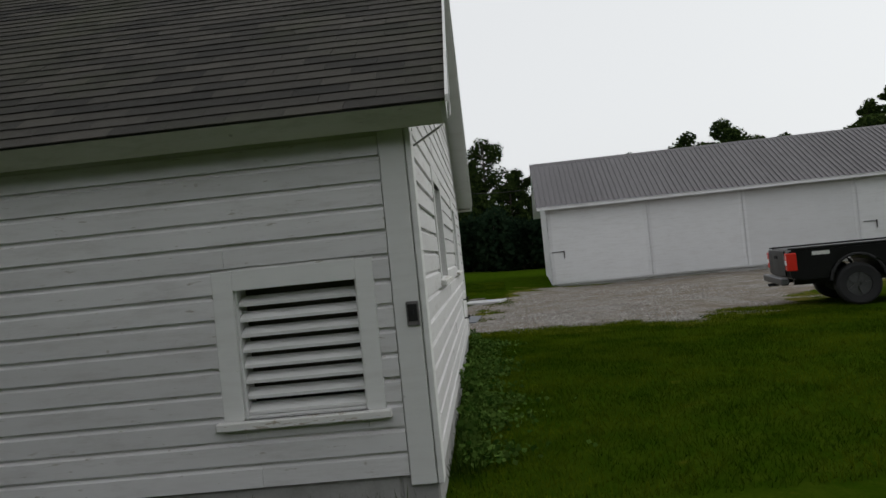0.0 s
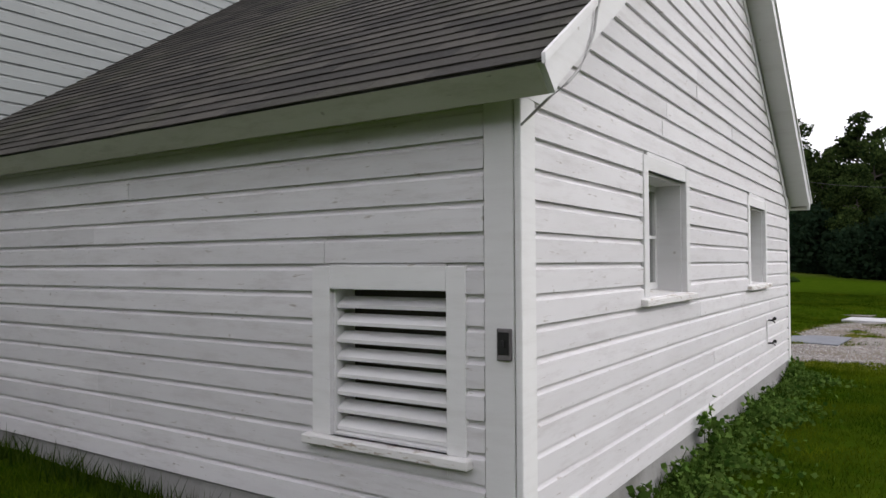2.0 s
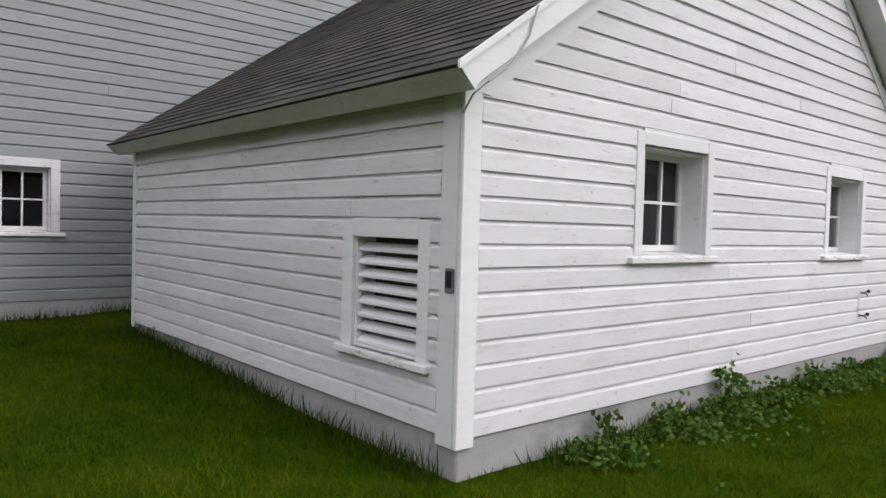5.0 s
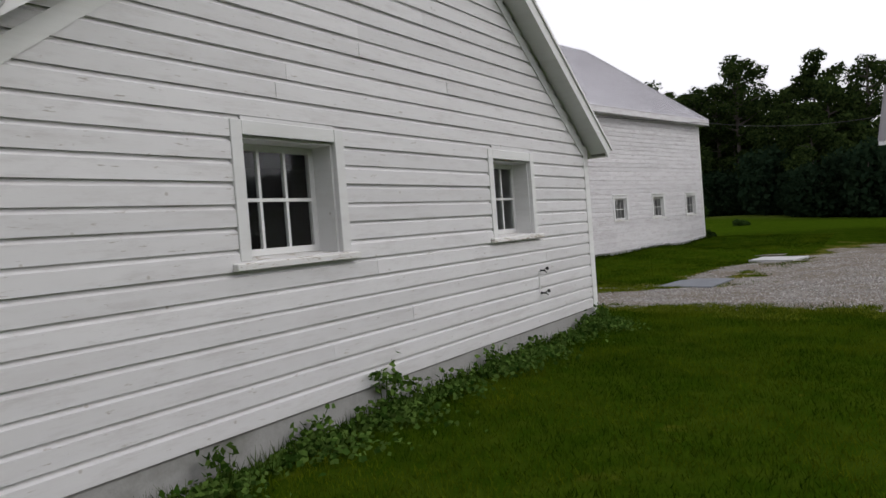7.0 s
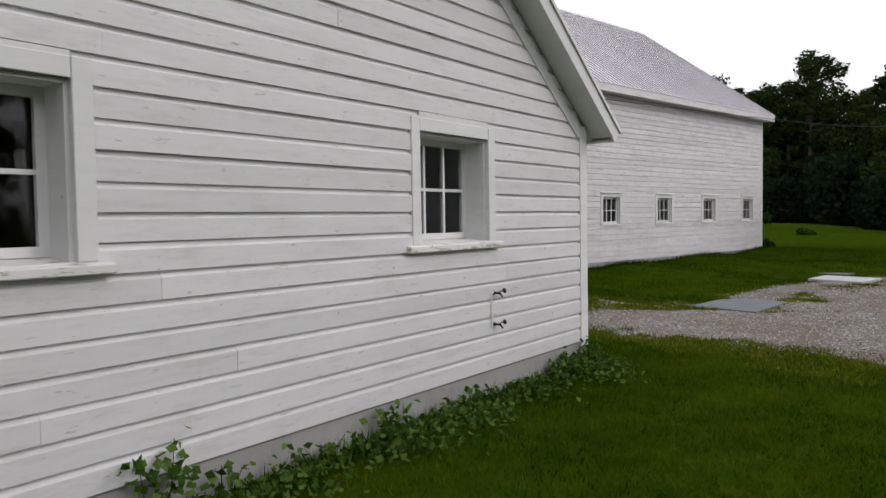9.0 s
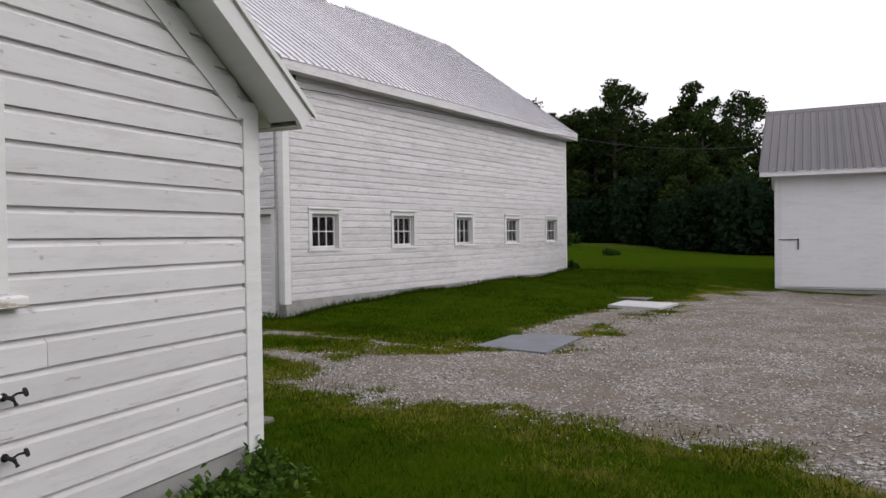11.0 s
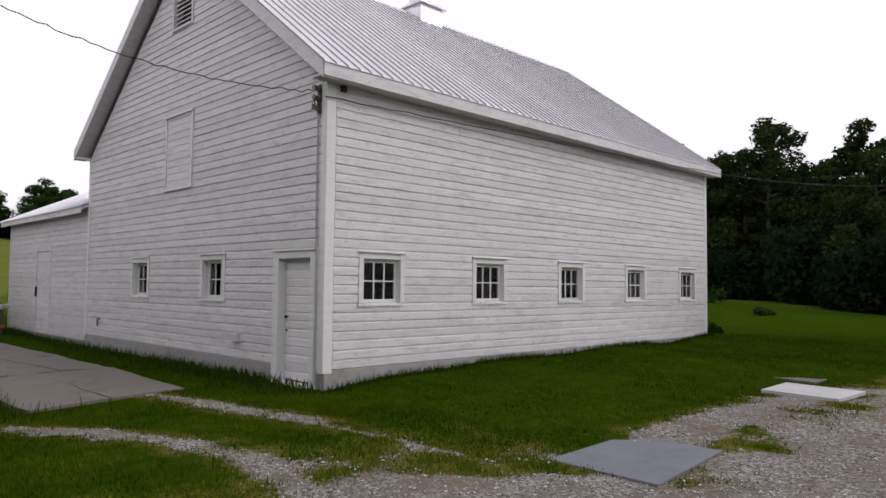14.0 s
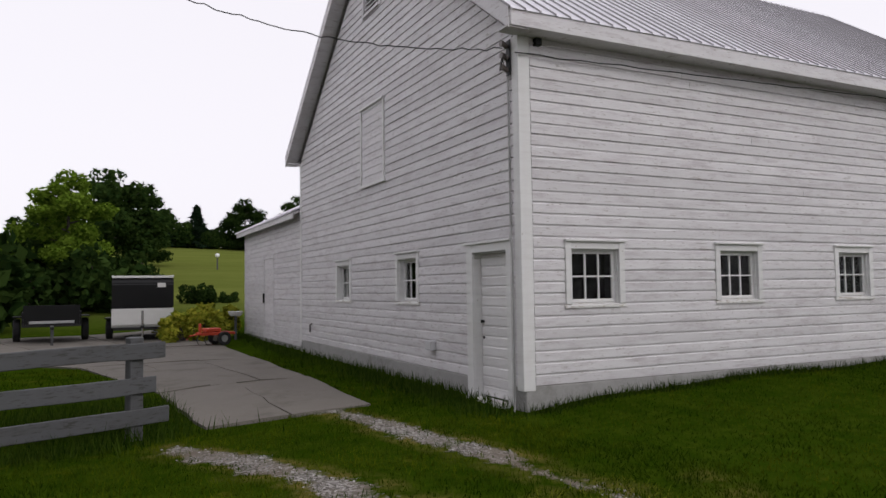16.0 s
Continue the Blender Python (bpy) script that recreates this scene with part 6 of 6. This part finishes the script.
for name, area, dens, h, w, label in (
        ("lawn_grass", (0.0, 10.4, -7.0, 0.0), 1500, 0.05, 0.0045, "short mown green lawn grass"),
        ("lawn_grass", (-4.0, 0.0, -1.0, 7.05), 1500, 0.055, 0.0045, "short shaded green lawn grass"),
        ("lawn_grass", (7.2, 15.5, 0.0, 8.0), 700, 0.055, 0.006, "short green grass beside the gravel"),
        ("lawn_grass", (14.0, 30.0, -1.2, 6.2), 520, 0.045, 0.008, "short green grass before the barn"),
        ("lawn_grass", (8.0, 17.0, 8.0, 16.0), 160, 0.07, 0.01, "short green grass round the fence")):
    gx, gy = clear(*scatter(*area, dens, int(dens + area[0] * 10 + 500)))
    blades(name, gx, gy, h, w, grass_blade, label, 0.7, int(dens))
gx, gy = scatter(7.6, 14.5, -6.5, 3.2, 1100, 31)
near = np.array([0.02 < stoniness(a, b) < 0.5 for a, b in zip(gx, gy)])
blades("yellowing_grass", gx[near], gy[near], 0.05, 0.006, dry_blade, "thin yellowing grass creeping into the gravel", 0.9, 32)


def fringe(pts, n, width, seed):
    rs = np.random.RandomState(seed)
    seg = rs.randint(len(pts) - 1, size=n)
    f = rs.uniform(0, 1, n)
    p = np.array(pts, float)
    clump = 0.5 + 0.5 * np.sin(f * 31 + seg * 7) * np.sin(f * 17 + seg)
    keep = rs.uniform(0, 1, n) < 0.25 + 0.75 * clump
    q = p[seg] + (p[seg + 1] - p[seg]) * f[:, None] + rs.normal(size=(n, 2)) * width
    return q[keep, 0], q[keep, 1]


def bw(u, v):
    c, s = math.cos(radians(BA)), math.sin(radians(BA))
    return (BX + u * c - v * s, BY + u * s + v * c)


tall = [(fringe([(-0.12, 0.1), (-0.12, 5.8)], 2200, 0.07, 1), 0.17, 0.006), (fringe([(0.6, -0.12), (4.0, -0.12), (7.7, -0.1)], 2600, 0.07, 2), 0.13, 0.006),
        (fringe([(7.8, 0.1), (7.8, 0.8)], 500, 0.08, 6), 0.15, 0.006),
        (fringe([bw(0.0, -0.2), bw(5, -0.2), bw(13.4, -0.2)], 4200, 0.08, 3), 0.12, 0.008), (fringe([bw(-0.3, 0.1), bw(-0.4, 5), bw(-0.3, 17)], 7000, 0.26, 4), 0.16, 0.01),
        (fringe([(12.2, 8.2), (10, 7.7), (7.5, 7.1)], 3200, 0.22, 5), 0.2, 0.007), (fringe([(12.2, 9.4), (11.2, 9.8), (8, 9.2)], 7000, 0.7, 8), 0.24, 0.009), (fringe([(-6, 6.98), (3, 6.98)], 2500, 0.08, 7), 0.14, 0.008)]
for (gx, gy), h, w in tall:
    gx, gy = clear(gx, gy)
    blades("tall_grass", gx, gy, h, w, tall_blade, "uncut tufts of tall grass along the foot", 0.5, len(gx))


def ivy(n, x0, x1, width, seed):
    """Low leafy ground cover along the foundation, thicker in clumps."""
    rs = np.random.RandomState(seed)
    x = rs.uniform(x0, x1, n)
    clump = 0.5 + 0.5 * np.sin(x * 5.1) * np.sin(x * 2.3 + 1)
    keep = rs.uniform(0, 1, n) < 0.25 + 0.75 * clump
    x, clump = x[keep], clump[keep]
    y = -0.06 - np.abs(rs.normal(size=len(x))) * width * (0.35 + clump * 0.6)
    z = zs(x, y) + 0.02 + np.abs(rs.normal(size=len(x))) * 0.08 * clump * np.exp(y * 2) + 0.02
    return np.stack([x, y, z], 1)


rs = np.random.RandomState(9)
tagged(new("ground_ivy", quads("ground_ivy", cards(ivy(6500, 0.8, 7.8, 0.34, 4), 0.045, rs, 0.55, 1.1), vine_leaf)), "low green leafy weeds along the foundation", "weeds", kind="stuff")


def climber(x, h, w, n, seed):
    rs, rg = np.random.RandomState(seed), random.Random(seed)
    g = ground_z(x, -0.1)
    c = thing("climbing_weed", pose(x, -0.09, g), "leafy green weed climbing the foundation", "weed", "weeds by the wall")
    bm = bmesh.new()
    pts = []
    for k in range(4):
        dx = rg.uniform(-w, w) * 0.5
        hh = h * rg.uniform(0.6, 1.0)
        path = [(dx * 0.2, 0, -0.03), (dx * 0.6, rg.uniform(-0.05, 0.02), hh * 0.5), (dx, rg.uniform(-0.03, 0.02), hh)]
        tube(bm, path, 0.005, 0.002, 5)
        for q in range(n // 4):
            f = rg.random() ** 0.7
            a, b, d = Vector(path[0]), Vector(path[1]), Vector(path[2])
            p = a.lerp(b, f * 2) if f < 0.5 else b.lerp(d, f * 2 - 1)
            pts.append((p.x + rg.gauss(0, 0.05), min(0.05, p.y + rg.gauss(0, 0.04)) - 0.01, max(0.01, p.z + rg.gauss(0, 0.03))))
    part("stems", bm, tall_blade, c)
    place("leaves", quads("leaves", cards(np.array(pts), 0.052, rs, 0.2, 1.1), vine_leaf), c)


for k, (x, h, w, n) in enumerate(((1.22, 0.3, 0.3, 60), (1.95, 0.26, 0.35, 60), (2.72, 0.5, 0.34, 130), (3.05, 0.22, 0.4, 60), (3.7, 0.2, 0.5, 60), (4.35, 0.24, 0.4, 60), (5.3, 0.16, 0.4, 40), (6.65, 0.24, 0.45, 80), (7.05, 0.3, 0.4, 120))):
    climber(x * AS, h, w, n, 50 + k)


def pebbles(n, x0, x1, y0, y1, r0, r1, seed):
    rs = np.random.RandomState(seed)
    base = np.array([(1, 0, 0), (-1, 0, 0), (0, 1, 0), (0, -1, 0), (0, 0, 1), (0, 0, -0.6)], float)
    fc = np.array([(0, 2, 4), (2, 1, 4), (1, 3, 4), (3, 0, 4), (2, 0, 5), (1, 2, 5), (3, 1, 5), (0, 3, 5)])
    x, y = rs.uniform(x0, x1, n), rs.uniform(y0, y1, n)
    keep = np.array([stoniness(a, b) > rs.uniform(0.3, 0.75) for a, b in zip(x, y)])
    x, y = x[keep], y[keep]
    z = zs(x, y)
    out = []
    for a, b, c in zip(x, y, z):
        r = r0 + (r1 - r0) * rs.uniform() ** 2.2
        v = base * r * rs.uniform(0.65, 1.25, (6, 3)) * (1, 1, 0.6)
        t = rs.uniform(0, 6.28)
        m = np.array([(math.cos(t), -math.sin(t), 0), (math.sin(t), math.cos(t), 0), (0, 0, 1)])
        out.append(((v @ m.T) + (a, b, c + r * 0.25))[fc].reshape(-1, 3))
    return np.concatenate(out)


def stone_mat():
    m, t, b = nodes_of("pale_gravel_stone")
    pos = world_pos(t)
    c = ramp(t, noise_of(t, pos, 31, 2, 0.5), [(0.3, (0.085, 0.078, 0.07)), (0.48, (0.22, 0.207, 0.19)), (0.68, (0.58, 0.56, 0.54))])
    t.links.new(c, b.inputs["Base Color"])
    b.inputs["Roughness"].default_value = 0.85
    return m


gravel_stone = stone_mat()
tagged(new("gravel_stones", tris("gravel_stones", np.concatenate([pebbles(15000, 9.2, 15.0, -4.5, 3.0, 0.006, 0.024, 3), pebbles(7000, 13.5, 21, -7, 1.5, 0.008, 0.026, 4), pebbles(2500, 11.4, 14.6, 2.5, 8.5, 0.006, 0.02, 5)]), gravel_stone)), "loose pale gravel stones in the yard", "gravel", kind="stuff")
